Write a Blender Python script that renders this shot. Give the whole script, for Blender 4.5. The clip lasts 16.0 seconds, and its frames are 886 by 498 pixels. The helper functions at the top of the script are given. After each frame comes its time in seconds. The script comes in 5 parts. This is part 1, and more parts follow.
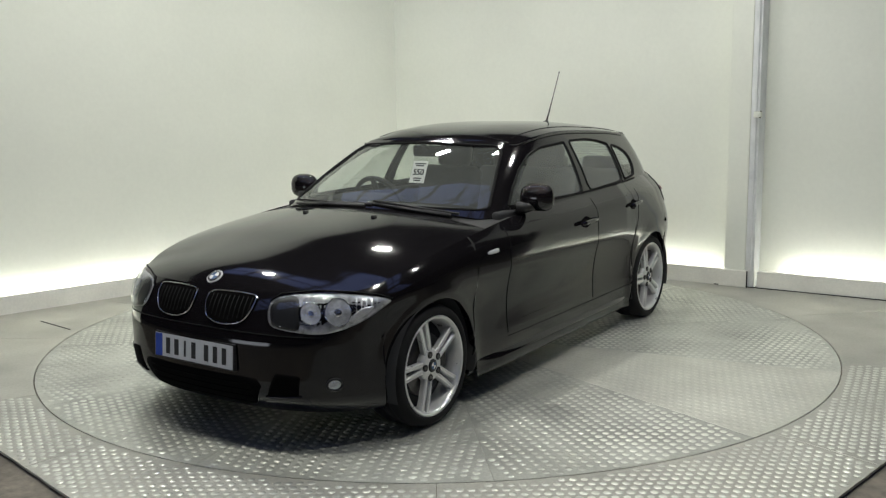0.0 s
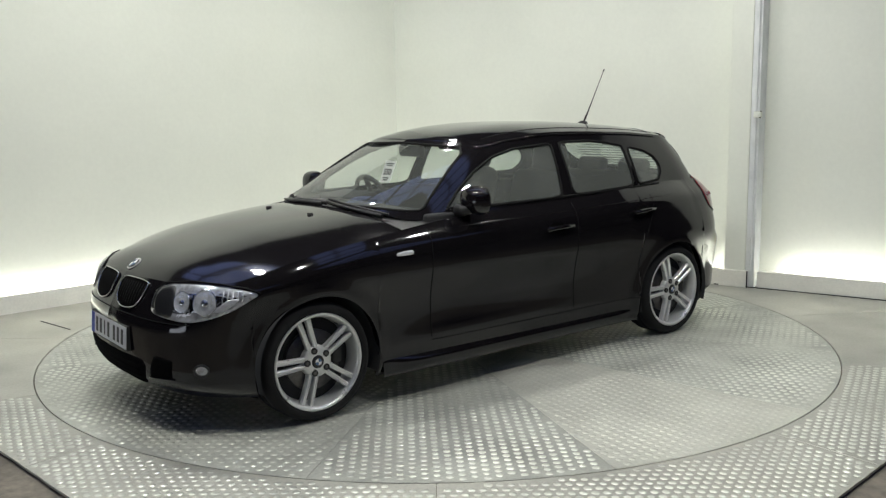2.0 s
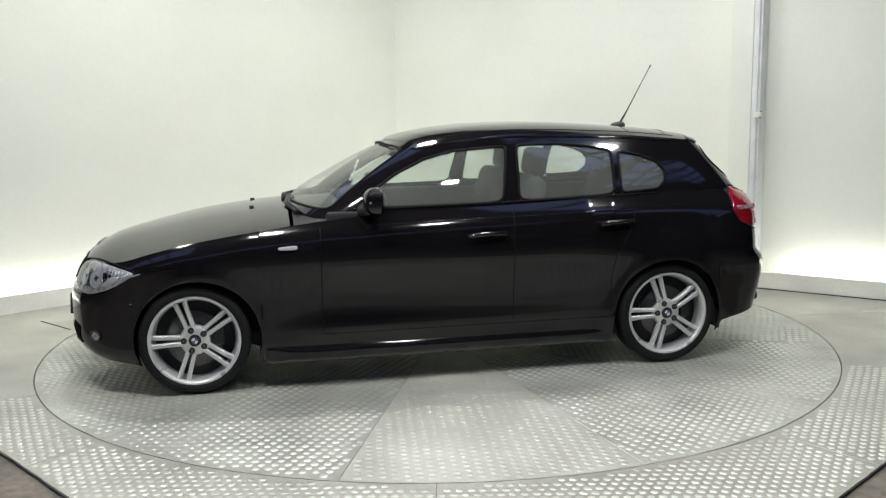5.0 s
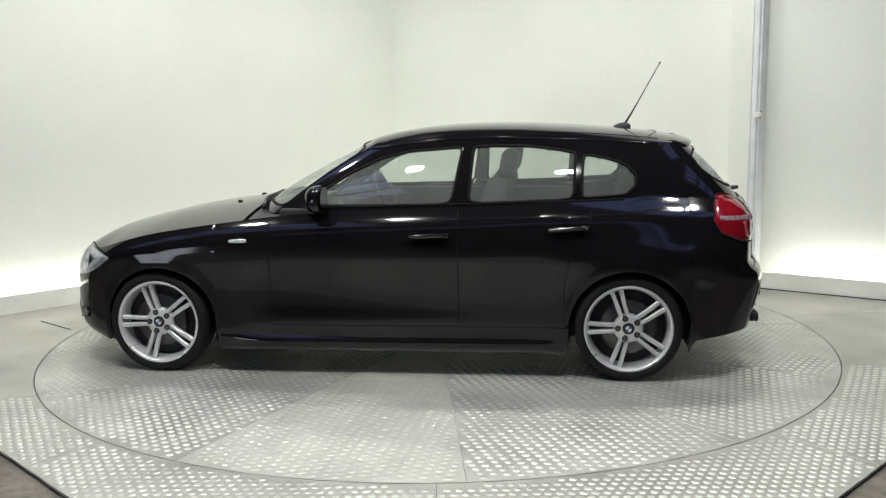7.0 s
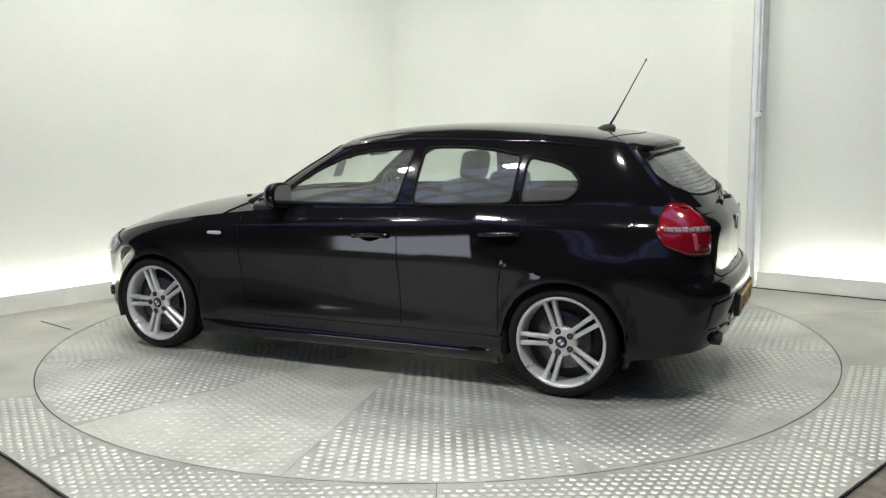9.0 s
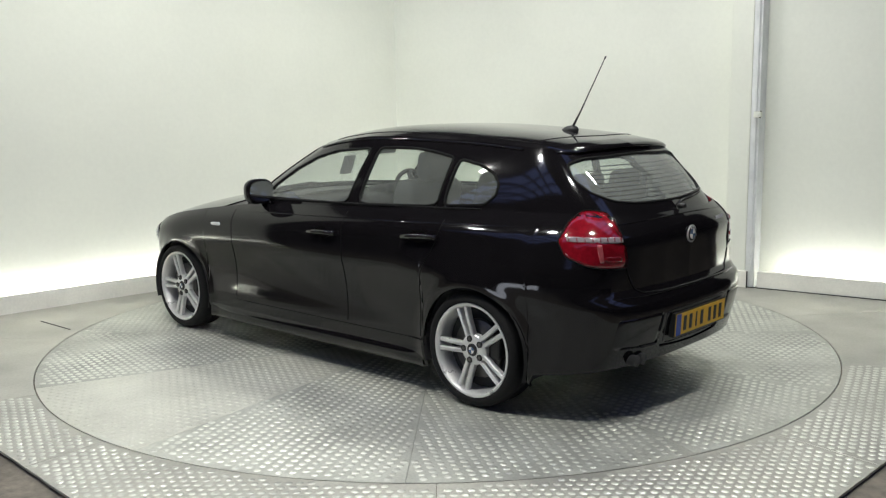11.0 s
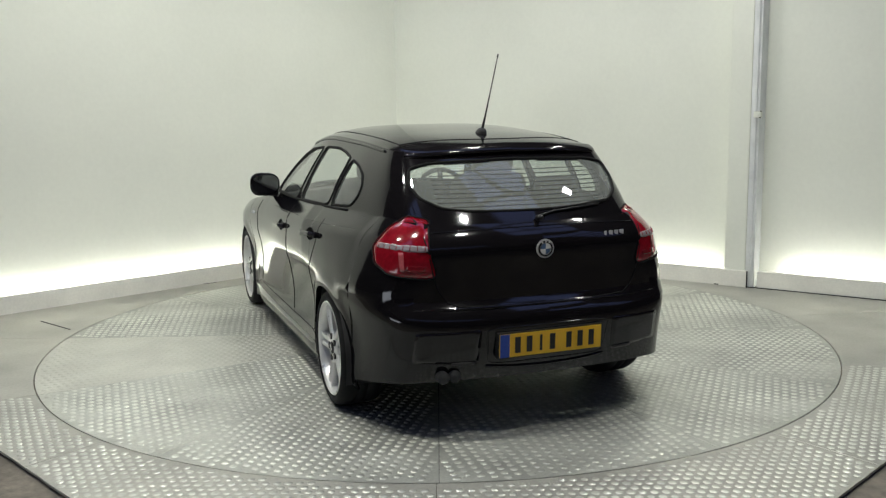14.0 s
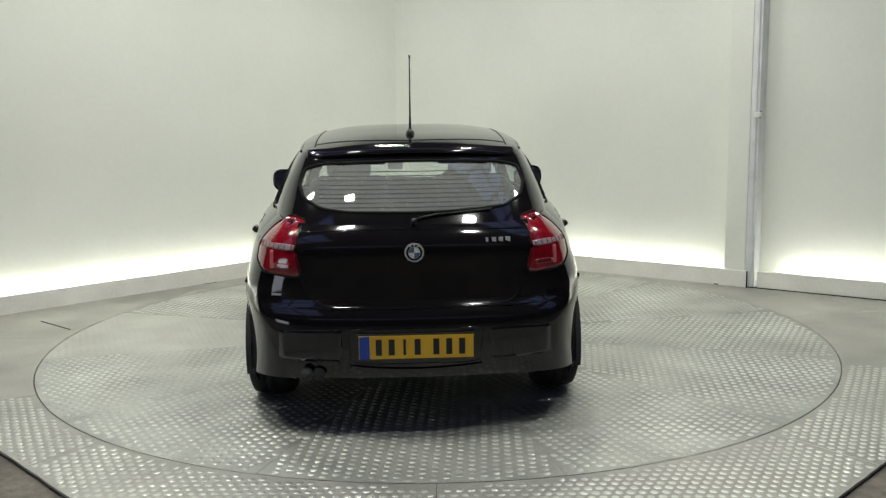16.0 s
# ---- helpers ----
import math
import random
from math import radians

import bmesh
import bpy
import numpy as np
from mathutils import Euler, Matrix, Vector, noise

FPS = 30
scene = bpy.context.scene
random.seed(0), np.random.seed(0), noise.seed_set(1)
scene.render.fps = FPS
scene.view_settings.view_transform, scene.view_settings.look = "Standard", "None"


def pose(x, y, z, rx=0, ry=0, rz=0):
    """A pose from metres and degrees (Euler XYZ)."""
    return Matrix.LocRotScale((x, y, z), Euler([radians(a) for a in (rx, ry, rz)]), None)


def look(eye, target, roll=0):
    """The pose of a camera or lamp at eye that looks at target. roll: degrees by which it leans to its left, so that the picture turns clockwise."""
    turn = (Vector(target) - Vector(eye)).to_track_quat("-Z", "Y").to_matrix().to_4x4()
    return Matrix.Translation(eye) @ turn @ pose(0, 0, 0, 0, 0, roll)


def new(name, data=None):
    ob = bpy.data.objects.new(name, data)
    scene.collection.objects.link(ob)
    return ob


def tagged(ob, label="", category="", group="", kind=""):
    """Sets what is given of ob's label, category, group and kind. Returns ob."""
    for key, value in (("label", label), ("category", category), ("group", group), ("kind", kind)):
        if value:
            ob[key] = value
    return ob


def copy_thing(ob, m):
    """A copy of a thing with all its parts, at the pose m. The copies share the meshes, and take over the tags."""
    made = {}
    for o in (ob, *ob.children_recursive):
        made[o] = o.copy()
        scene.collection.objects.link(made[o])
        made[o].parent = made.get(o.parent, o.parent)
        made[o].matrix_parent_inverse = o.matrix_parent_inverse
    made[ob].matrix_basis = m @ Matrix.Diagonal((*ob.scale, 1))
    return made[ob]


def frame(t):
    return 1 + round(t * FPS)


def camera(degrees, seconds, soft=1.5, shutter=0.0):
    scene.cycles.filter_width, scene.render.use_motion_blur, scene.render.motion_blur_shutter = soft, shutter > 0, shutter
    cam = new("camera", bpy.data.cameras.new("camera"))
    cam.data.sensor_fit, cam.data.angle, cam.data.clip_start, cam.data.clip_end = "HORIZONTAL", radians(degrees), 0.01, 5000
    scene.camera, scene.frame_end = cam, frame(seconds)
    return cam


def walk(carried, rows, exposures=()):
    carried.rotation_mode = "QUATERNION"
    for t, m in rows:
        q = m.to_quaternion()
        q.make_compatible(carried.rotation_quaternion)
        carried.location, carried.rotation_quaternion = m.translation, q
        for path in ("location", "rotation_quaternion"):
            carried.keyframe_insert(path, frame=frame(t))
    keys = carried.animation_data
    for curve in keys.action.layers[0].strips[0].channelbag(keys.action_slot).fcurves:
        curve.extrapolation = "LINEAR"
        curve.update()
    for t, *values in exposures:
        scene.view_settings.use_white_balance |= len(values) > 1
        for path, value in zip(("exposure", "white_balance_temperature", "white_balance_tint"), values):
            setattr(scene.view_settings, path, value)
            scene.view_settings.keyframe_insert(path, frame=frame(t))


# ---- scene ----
# ---------------------------------------------------------------- camera
cam = camera(51.7, 16.0, soft=1.3)
EYE = (0.0, 0.0, 1.494)
TILT = radians(-8.81)
VIEW = look(EYE, (0, math.cos(TILT), EYE[2] + math.sin(TILT)), -0.78)
walk(cam, [(0.0, VIEW), (16.0, VIEW)], exposures=[(0.0, -0.32, 6480, 11.5), (1.5, -0.19, 6450, 12.0), (2.5, -0.10, 6400, 12.5), (3.5, 0.05, 6370, 14.0), (9.0, 0.07, 6360, 14.0), (12.5, -0.16, 6430, 12.0), (16.0, -0.35, 6480, 11.5)])

# turntable: axis, radius, speed; the car stands off its centre
AXIS = Vector((-0.039, 5.973, 0.0))
TABLE_R = 2.48
TURN0, RATE = 235.66, -8.939
CAR_OFF = (0.161, 0.178)

# ---------------------------------------------------------------- world and lights
world = bpy.data.worlds.new("hall_dusk")
scene.world = world
world.use_nodes = True
world.node_tree.nodes["Background"].inputs[0].default_value = (0.5, 0.6, 0.8, 1)
world.node_tree.nodes["Background"].inputs[1].default_value = 0.02


def area_lamp(name, place, aim, sx, sy, watts, colour):
    data = bpy.data.lights.new(name, "AREA")
    data.shape, data.size, data.size_y, data.energy, data.color = "RECTANGLE", sx, sy, watts, colour
    ob = new(name, data)
    ob.matrix_world = look(place, aim)
    return ob


WARM = (0.99, 1.0, 0.925)


# ---------------------------------------------------------------- materials
def material(name, colour, rough=0.5, metal=0.0, grain=0.0, grain_scale=40.0, stain=0.0, stain_scale=2.0,
             bump=0.0, bump_scale=200.0, coat=0.0, rough_var=0.0, stretch=(1, 1, 1), per_object=0.0, spec=0.5):
    m = bpy.data.materials.new(name)
    m.use_nodes = True
    nt = m.node_tree
    n, l = nt.nodes, nt.links
    b = n["Principled BSDF"]
    b.inputs["Base Color"].default_value = (*colour, 1)
    b.inputs["Roughness"].default_value = rough
    b.inputs["Metallic"].default_value = metal
    b.inputs["Specular IOR Level"].default_value = spec
    b.inputs["Coat Weight"].default_value = coat
    b.inputs["Coat Roughness"].default_value = 0.02
    co = n.new("ShaderNodeTexCoord")
    mp = n.new("ShaderNodeMapping")
    mp.inputs["Scale"].default_value = stretch
    l.new(co.outputs["Object"], mp.inputs["Vector"])

    def tex(scale, detail=4):
        t = n.new("ShaderNodeTexNoise")
        t.inputs["Scale"].default_value, t.inputs["Detail"].default_value = scale, detail
        l.new(mp.outputs["Vector"], t.inputs["Vector"])
        return t.outputs["Fac"]

    def times(sock, lo, hi):
        r = n.new("ShaderNodeMapRange")
        r.inputs["From Min"].default_value, r.inputs["From Max"].default_value = 0.3, 0.7
        r.inputs["To Min"].default_value, r.inputs["To Max"].default_value = lo, hi
        l.new(sock, r.inputs["Value"])
        return r.outputs["Result"]

    chain = None
    for amount, scale in ((grain, grain_scale), (stain, stain_scale)):
        if amount:
            s = times(tex(scale), 1 - amount, 1 + amount * 0.5)
            if chain is None:
                chain = s
            else:
                mu = n.new("ShaderNodeMath")
                mu.operation = "MULTIPLY"
                l.new(chain, mu.inputs[0]), l.new(s, mu.inputs[1])
                chain = mu.outputs[0]
    if per_object:
        oi = n.new("ShaderNodeObjectInfo")
        r = n.new("ShaderNodeMapRange")
        r.inputs["To Min"].default_value, r.inputs["To Max"].default_value = 1 - per_object, 1 + per_object * 0.5
        l.new(oi.outputs["Random"], r.inputs["Value"])
        if chain is None:
            chain = r.outputs["Result"]
        else:
            mu = n.new("ShaderNodeMath")
            mu.operation = "MULTIPLY"
            l.new(chain, mu.inputs[0]), l.new(r.outputs["Result"], mu.inputs[1])
            chain = mu.outputs[0]
    if chain is not None:
        mix = n.new("ShaderNodeVectorMath")
        mix.operation = "SCALE"
        mix.inputs[0].default_value = colour
        l.new(chain, mix.inputs["Scale"])
        l.new(mix.outputs[0], b.inputs["Base Color"])
    if rough_var:
        l.new(times(tex(stain_scale * 3), max(0.02, rough - rough_var), min(1, rough + rough_var)), b.inputs["Roughness"])
    if bump:
        bp = n.new("ShaderNodeBump")
        bp.inputs["Strength"].default_value, bp.inputs["Distance"].default_value = bump, 0.002
        l.new(tex(bump_scale, 2), bp.inputs["Height"])
        l.new(bp.outputs[0], b.inputs["Normal"])
    return m


def glow(name, colour, strength):
    m = bpy.data.materials.new(name)
    m.use_nodes = True
    b = m.node_tree.nodes["Principled BSDF"]
    b.inputs["Base Color"].default_value = (*colour, 1)
    b.inputs["Emission Color"].default_value = (*colour, 1)
    b.inputs["Emission Strength"].default_value = strength
    return m


def glass(name, colour, rough=0.0, dust=0.0):
    """Thin glazing: clear, tinted, a little dusty, glossy by its angle to the eye."""
    m = bpy.data.materials.new(name)
    m.use_nodes = True
    nt = m.node_tree
    n, l = nt.nodes, nt.links
    n.remove(n["Principled BSDF"])
    tr, gl, lw, mx = (n.new("ShaderNodeBsdfTransparent"), n.new("ShaderNodeBsdfGlossy"), n.new("ShaderNodeLayerWeight"), n.new("ShaderNodeMixShader"))
    tr.inputs[0].default_value = (*colour, 1)
    gl.inputs["Roughness"].default_value = rough
    pw, ma = n.new("ShaderNodeMath"), n.new("ShaderNodeMath")
    pw.operation, ma.operation = "POWER", "MULTIPLY_ADD"
    pw.inputs[1].default_value = 4.5
    ma.inputs[1].default_value, ma.inputs[2].default_value = 0.80, 0.07
    l.new(lw.outputs["Facing"], pw.inputs[0]), l.new(pw.outputs[0], ma.inputs[0])
    clear = tr.outputs[0]
    if dust:
        df, dm, no, mr, co = (n.new("ShaderNodeBsdfDiffuse"), n.new("ShaderNodeMixShader"), n.new("ShaderNodeTexNoise"), n.new("ShaderNodeMapRange"), n.new("ShaderNodeTexCoord"))
        df.inputs[0].default_value = (0.62, 0.66, 0.60, 1)
        no.inputs["Scale"].default_value, no.inputs["Detail"].default_value = 6.0, 5.0
        mr.inputs["To Min"].default_value, mr.inputs["To Max"].default_value = dust * 0.6, dust * 1.4
        l.new(co.outputs["Object"], no.inputs["Vector"]), l.new(no.outputs["Fac"], mr.inputs["Value"])
        l.new(mr.outputs["Result"], dm.inputs[0]), l.new(tr.outputs[0], dm.inputs[1]), l.new(df.outputs[0], dm.inputs[2])
        clear = dm.outputs[0]
    l.new(ma.outputs[0], mx.inputs[0]), l.new(clear, mx.inputs[1]), l.new(gl.outputs[0], mx.inputs[2])
    l.new(mx.outputs[0], n["Material Output"].inputs["Surface"])
    return m


M_WALL = material("white_wall_paint", (0.78, 0.80, 0.71), 0.55, stain=0.06, stain_scale=0.8, grain=0.02, grain_scale=30, bump=0.15, bump_scale=90)
M_PLINTH = material("plinth_paint", (0.83, 0.82, 0.74), 0.5, stain=0.10, stain_scale=3, grain=0.05, grain_scale=60)
M_PIPE = material("grey_conduit", (0.68, 0.70, 0.69), 0.45, stain=0.1, stain_scale=8)
M_PLATE = material("aluminium_plate", (0.535, 0.545, 0.485), 0.48, 0.55, grain=0.14, grain_scale=70, stain=0.30, stain_scale=2.4, rough_var=0.10, per_object=0.10, bump=0.08, bump_scale=400)
M_PALE = material("pale_plate", (0.63, 0.63, 0.555), 0.46, 0.5, grain=0.10, grain_scale=70, stain=0.18, stain_scale=1.6, rough_var=0.10, bump=0.06, bump_scale=400)
# studs paler than the plates: their glint is put into the colour
M_STUD = material("glint_stud_metal", (0.71, 0.72, 0.645), 0.42, 0.65, grain=0.12, grain_scale=50, stain=0.42, stain_scale=1.3, rough_var=0.08)
M_SURR = material("surround_plate", (0.50, 0.495, 0.435), 0.48, 0.5, grain=0.10, grain_scale=60, stain=0.26, stain_scale=1.1, rough_var=0.12, per_object=0.08, bump=0.08, bump_scale=400)
M_GAP = material("dark_gap", (0.03, 0.03, 0.03), 0.8)
M_HALLFLOOR = material("hall_concrete", (0.21, 0.185, 0.145), 0.75, grain=0.3, grain_scale=25, stain=0.45, stain_scale=1.5, bump=0.4, bump_scale=60)
M_HALL = material("hall_cladding", (0.045, 0.045, 0.05), 0.8, stain=0.3, stain_scale=0.7)
M_STEEL = material("hall_steel", (0.08, 0.08, 0.085), 0.6, stain=0.2, stain_scale=2)
M_TUBE = glow("tube_glow", (0.98, 1.0, 0.96), 32.0)
M_LAMP = glow("lamp_panel_glow", (1.0, 0.98, 0.90), 14.0)
M_SKY = glow("skylight_glow", (0.22, 0.29, 0.62), 1.5)
M_OPENING = glow("opening_glow", (0.86, 0.92, 1.0), 3.5)


# ---------------------------------------------------------------- mesh tools
def mesh_ob(name, verts, faces, mat, smooth=False, parent=None, label=""):
    me = bpy.data.meshes.new(name)
    me.from_pydata([tuple(v) for v in verts], [], faces)
    me.update()
    if mat:
        me.materials.append(mat)
    if smooth:
        me.polygons.foreach_set("use_smooth", [True] * len(me.polygons))
    ob = new(name, me)
    if parent:
        ob.parent = parent
    if label:
        ob["label"] = label
    return ob


def part(name, bm, mat, parent=None, label="", smooth=False):
    me = bpy.data.meshes.new(name)
    bm.to_mesh(me)
    bm.free()
    me.materials.append(mat)
    if smooth:
        me.polygons.foreach_set("use_smooth", [True] * len(me.polygons))
    ob = new(name, me)
    if parent:
        ob.parent = parent
    if label:
        ob["label"] = label
    return ob


def box_bm(bm, cx, cy, cz, sx, sy, sz, bevel=0.0, m=None):
    r = bmesh.ops.create_cube(bm, size=1.0)
    vs = r["verts"]
    for v in vs:
        v.co = Vector((cx + v.co.x * sx, cy + v.co.y * sy, cz + v.co.z * sz))
    if bevel:
        es = {e for v in vs for e in v.link_edges}
        out = bmesh.ops.bevel(bm, geom=list(es), offset=bevel, segments=2, affect="EDGES", profile=0.6)
        vs = list({v for v in out["verts"]} | {v for v in vs if v.is_valid})
    if m is not None:
        for v in vs:
            v.co = m @ v.co
    return vs


def tube_bm(bm, path, radius, sides=10, cap=True):
    """A round bar along a list of points; radius may be a list."""
    rings = []
    n = len(path)
    for i, p in enumerate(path):
        p = Vector(p)
        d = (Vector(path[min(i + 1, n - 1)]) - Vector(path[max(i - 1, 0)])).normalized()
        a = d.orthogonal().normalized() if abs(d.z) > 0.95 else d.cross(Vector((0, 0, 1))).normalized()
        b = d.cross(a)
        r = radius[i] if isinstance(radius, (list, tuple)) else radius
        rings.append([bm.verts.new(p + r * (math.cos(2 * math.pi * k / sides) * a + math.sin(2 * math.pi * k / sides) * b)) for k in range(sides)])
    for r0, r1 in zip(rings, rings[1:]):
        for k in range(sides):
            bm.faces.new((r0[k], r0[(k + 1) % sides], r1[(k + 1) % sides], r1[k]))
    if cap:
        bm.faces.new(rings[0][::-1]), bm.faces.new(rings[-1])


def prism(name, outline, z0, z1, mat, parent=None, label=""):
    n = len(outline)
    vs = [(x, y, z0) for x, y in outline] + [(x, y, z1) for x, y in outline]
    fs = [tuple(range(n - 1, -1, -1)), tuple(range(n, 2 * n))] + [(i, (i + 1) % n, n + (i + 1) % n, n + i) for i in range(n)]
    return mesh_ob(name, vs, fs, mat, False, parent, label)


# ---------------------------------------------------------------- the booth: two walls that meet in a corner
CORNER = Vector((-0.449, 9.382))
LEFT_DIR = Vector((-1.511, -1.423)).normalized()
RIGHT_DIR = Vector((2.233, -1.53)).normalized()
LEFT_IN = Vector((LEFT_DIR.y, -LEFT_DIR.x))
if LEFT_IN.dot(Vector(AXIS.xy) - CORNER) < 0:
    LEFT_IN = -LEFT_IN
RIGHT_IN = Vector((RIGHT_DIR.y, -RIGHT_DIR.x))
if RIGHT_IN.dot(Vector(AXIS.xy) - CORNER) < 0:
    RIGHT_IN = -RIGHT_IN
WALL_TOP = 3.3
GAP = 0.13


def along(side, d, back=0.0):
    """Plan point d metres from the corner along a plinth line, set back behind it."""
    if side == "l":
        return CORNER + LEFT_DIR * d - LEFT_IN * back
    return CORNER + RIGHT_DIR * d - RIGHT_IN * back


def wall_slab(name, side, d0, d1, b0, b1, z0, z1, mat, kind="structure", label="", category="", parent=None):
    o = [along(side, d0, b0), along(side, d1, b0), along(side, d1, b1), along(side, d0, b1)]
    ob = prism(name, [tuple(q) for q in o], z0, z1, mat, parent, label)
    if kind:
        tagged(ob, label, category, kind=kind)
    return ob


PILLAR0, PILLAR1 = 3.375, 3.64   # pillar on the right-hand wall
LEN_L, LEN_R = 5.2, 5.26
wall_slab("wall_left", "l", -0.35, LEN_L, GAP, GAP + 0.1, 0, WALL_TOP, M_WALL, label="plain white painted booth wall", category="wall")
wall_slab("wall_right", "r", -0.35, PILLAR0, GAP, GAP + 0.1, 0, WALL_TOP, M_WALL, label="plain white painted booth wall", category="wall")
wall_slab("wall_right_far", "r", PILLAR1 - 0.03, LEN_R, GAP + 0.03, GAP + 0.13, 0, WALL_TOP, M_WALL, label="white painted wall beyond the pillar", category="wall")
wall_slab("plinth_left", "l", 0.0, LEN_L, 0.0, 0.03, -0.006, 0.137, M_PLINTH, label="low off-white light trough board along the wall", category="plinth")
wall_slab("plinth_right", "r", 0.0, PILLAR0 - 0.03, 0.0, 0.03, -0.006, 0.137, M_PLINTH, label="low off-white light trough board along the wall", category="plinth")
wall_slab("plinth_right_far", "r", PILLAR1, LEN_R, 0.0, 0.03, -0.006, 0.137, M_PLINTH, label="low off-white light trough board past the pillar", category="plinth")

# light tubes that lie in the trough behind the plinth boards
def tube_light(side, d0, d1):
    a, b = along(side, d0, 0.085), along(side, d1, 0.085)
    bm = bmesh.new()
    tube_bm(bm, [(a.x, a.y, 0.075), (b.x, b.y, 0.075)], 0.018, 8)
    ob = part("tube_light", bm, M_TUBE)
    tagged(ob, "glowing tube light lying behind the plinth board", "light", "tube lights behind the plinth")


for side, lo, hi in (("l", 0.1, LEN_L), ("r", 0.1, PILLAR0 - 0.06), ("r", PILLAR1 + 0.16, LEN_R)):
    n = max(1, round((hi - lo) / 1.5))
    for i in range(n):
        tube_light(side, lo + (hi - lo) * i / n + 0.03, lo + (hi - lo) * (i + 1) / n - 0.03)

# pillar between the two stretches of the right-hand wall
pillar = new("pillar")
tagged(pillar, "square white pillar with a grey conduit", "pillar", kind="structure")
pillar.location = (*along("r", PILLAR0, 0.0), 0)
ang = math.atan2(RIGHT_DIR.y, RIGHT_DIR.x)
pillar.rotation_euler = (0, 0, ang)
bm = bmesh.new()
box_bm(bm, 0.085, 0.06, WALL_TOP / 2, 0.17, 0.14, WALL_TOP, 0.006)
part("shaft", bm, M_WALL, pillar)
bm = bmesh.new()
box_bm(bm, 0.075, -0.016, 0.07, 0.23, 0.03, 0.137, 0.004)
part("base_board", bm, M_PLINTH, pillar)
bm = bmesh.new()
box_bm(bm, 0.205, 0.083, WALL_TOP / 2, 0.068, 0.176, WALL_TOP, 0.004)
part("reveal", bm, M_PIPE, pillar, "pale grey channel beside the pillar")
bm = bmesh.new()
tube_bm(bm, [(0.212, -0.013, 0.14), (0.212, -0.013, WALL_TOP)], 0.010, 10)
part("conduit", bm, M_PIPE, pillar, "thin grey cable conduit")
bm = bmesh.new()
box_bm(bm, 0.230, -0.020, 1.404, 0.06, 0.05, 0.05, 0.010)
tube_bm(bm, [(0.230, -0.055, 1.404), (0.230, -0.043, 1.404)], 0.018, 14)
part("sensor_box", bm, M_WALL, pillar, "small white sensor box with a round face")
bm = bmesh.new()
box_bm(bm, 0.258, -0.046, 1.429, 0.012, 0.008, 0.01)
box_bm(bm, 0.252, -0.046, 1.381, 0.012, 0.008, 0.01)
part("bracket_screw", bm, M_GAP, pillar)
bm = bmesh.new()
box_bm(bm, 0.195, -0.0375, 0.07, 0.008, 0.01, 0.137)
part("joint", bm, M_GAP, pillar, "dark joint between pillar and plinth board")

# black shadow joint where the right-hand plinth meets the floor
wall_slab("trim_joint", "r", PILLAR0 - 0.08, LEN_R, -0.010, -0.001, 0.001, 0.007, M_GAP, label="dark joint where plinth meets floor", category="trim")


# ---------------------------------------------------------------- floor of plates with round studs
def stud_mesh(name, inside, u_dir, origin, extent, z, mat, parent, du=0.047, dv=0.051, r=0.0158, h=0.0028):
    """Round raised studs in staggered rows wherever inside(x, y) holds."""
    vs, fs = [], []
    nu, nv = int(extent / du) + 1, int(extent / dv) + 1
    c, s = math.cos(u_dir), math.sin(u_dir)
    rnd = random.Random(5)
    k = 8   # square studs with cut corners
    ring = [(math.cos(u_dir + a) * 1.1, math.sin(u_dir + a) * 1.1) for a in (radians(45 + 90 * q + d) for q in range(4) for d in (-20, 20))]
    for j in range(-nv, nv + 1):
        for i in range(-nu, nu + 1):
            a, b = (i + 0.5 * (j % 2)) * du, j * dv
            x, y = origin[0] + c * a - s * b, origin[1] + s * a + c * b
            if not inside(x, y):
                continue
            n0 = len(vs)
            q = 0.9 + 0.2 * rnd.random()
            hh = h * (0.75 + 0.4 * rnd.random())
            vs += [(x + r * q * p, y + r * q * w, z) for p, w in ring]
            vs += [(x + 0.76 * r * q * p, y + 0.76 * r * q * w, z + hh * 0.9) for p, w in ring]
            vs.append((x, y, z + hh))
            for m in range(k):
                fs.append((n0 + m, n0 + (m + 1) % k, n0 + k + (m + 1) % k, n0 + k + m))
                fs.append((n0 + k + m, n0 + k + (m + 1) % k, n0 + 2 * k))
    ob = mesh_ob(name, vs, fs, mat, True, parent)
    tagged(ob, kind="stuff")
    return ob


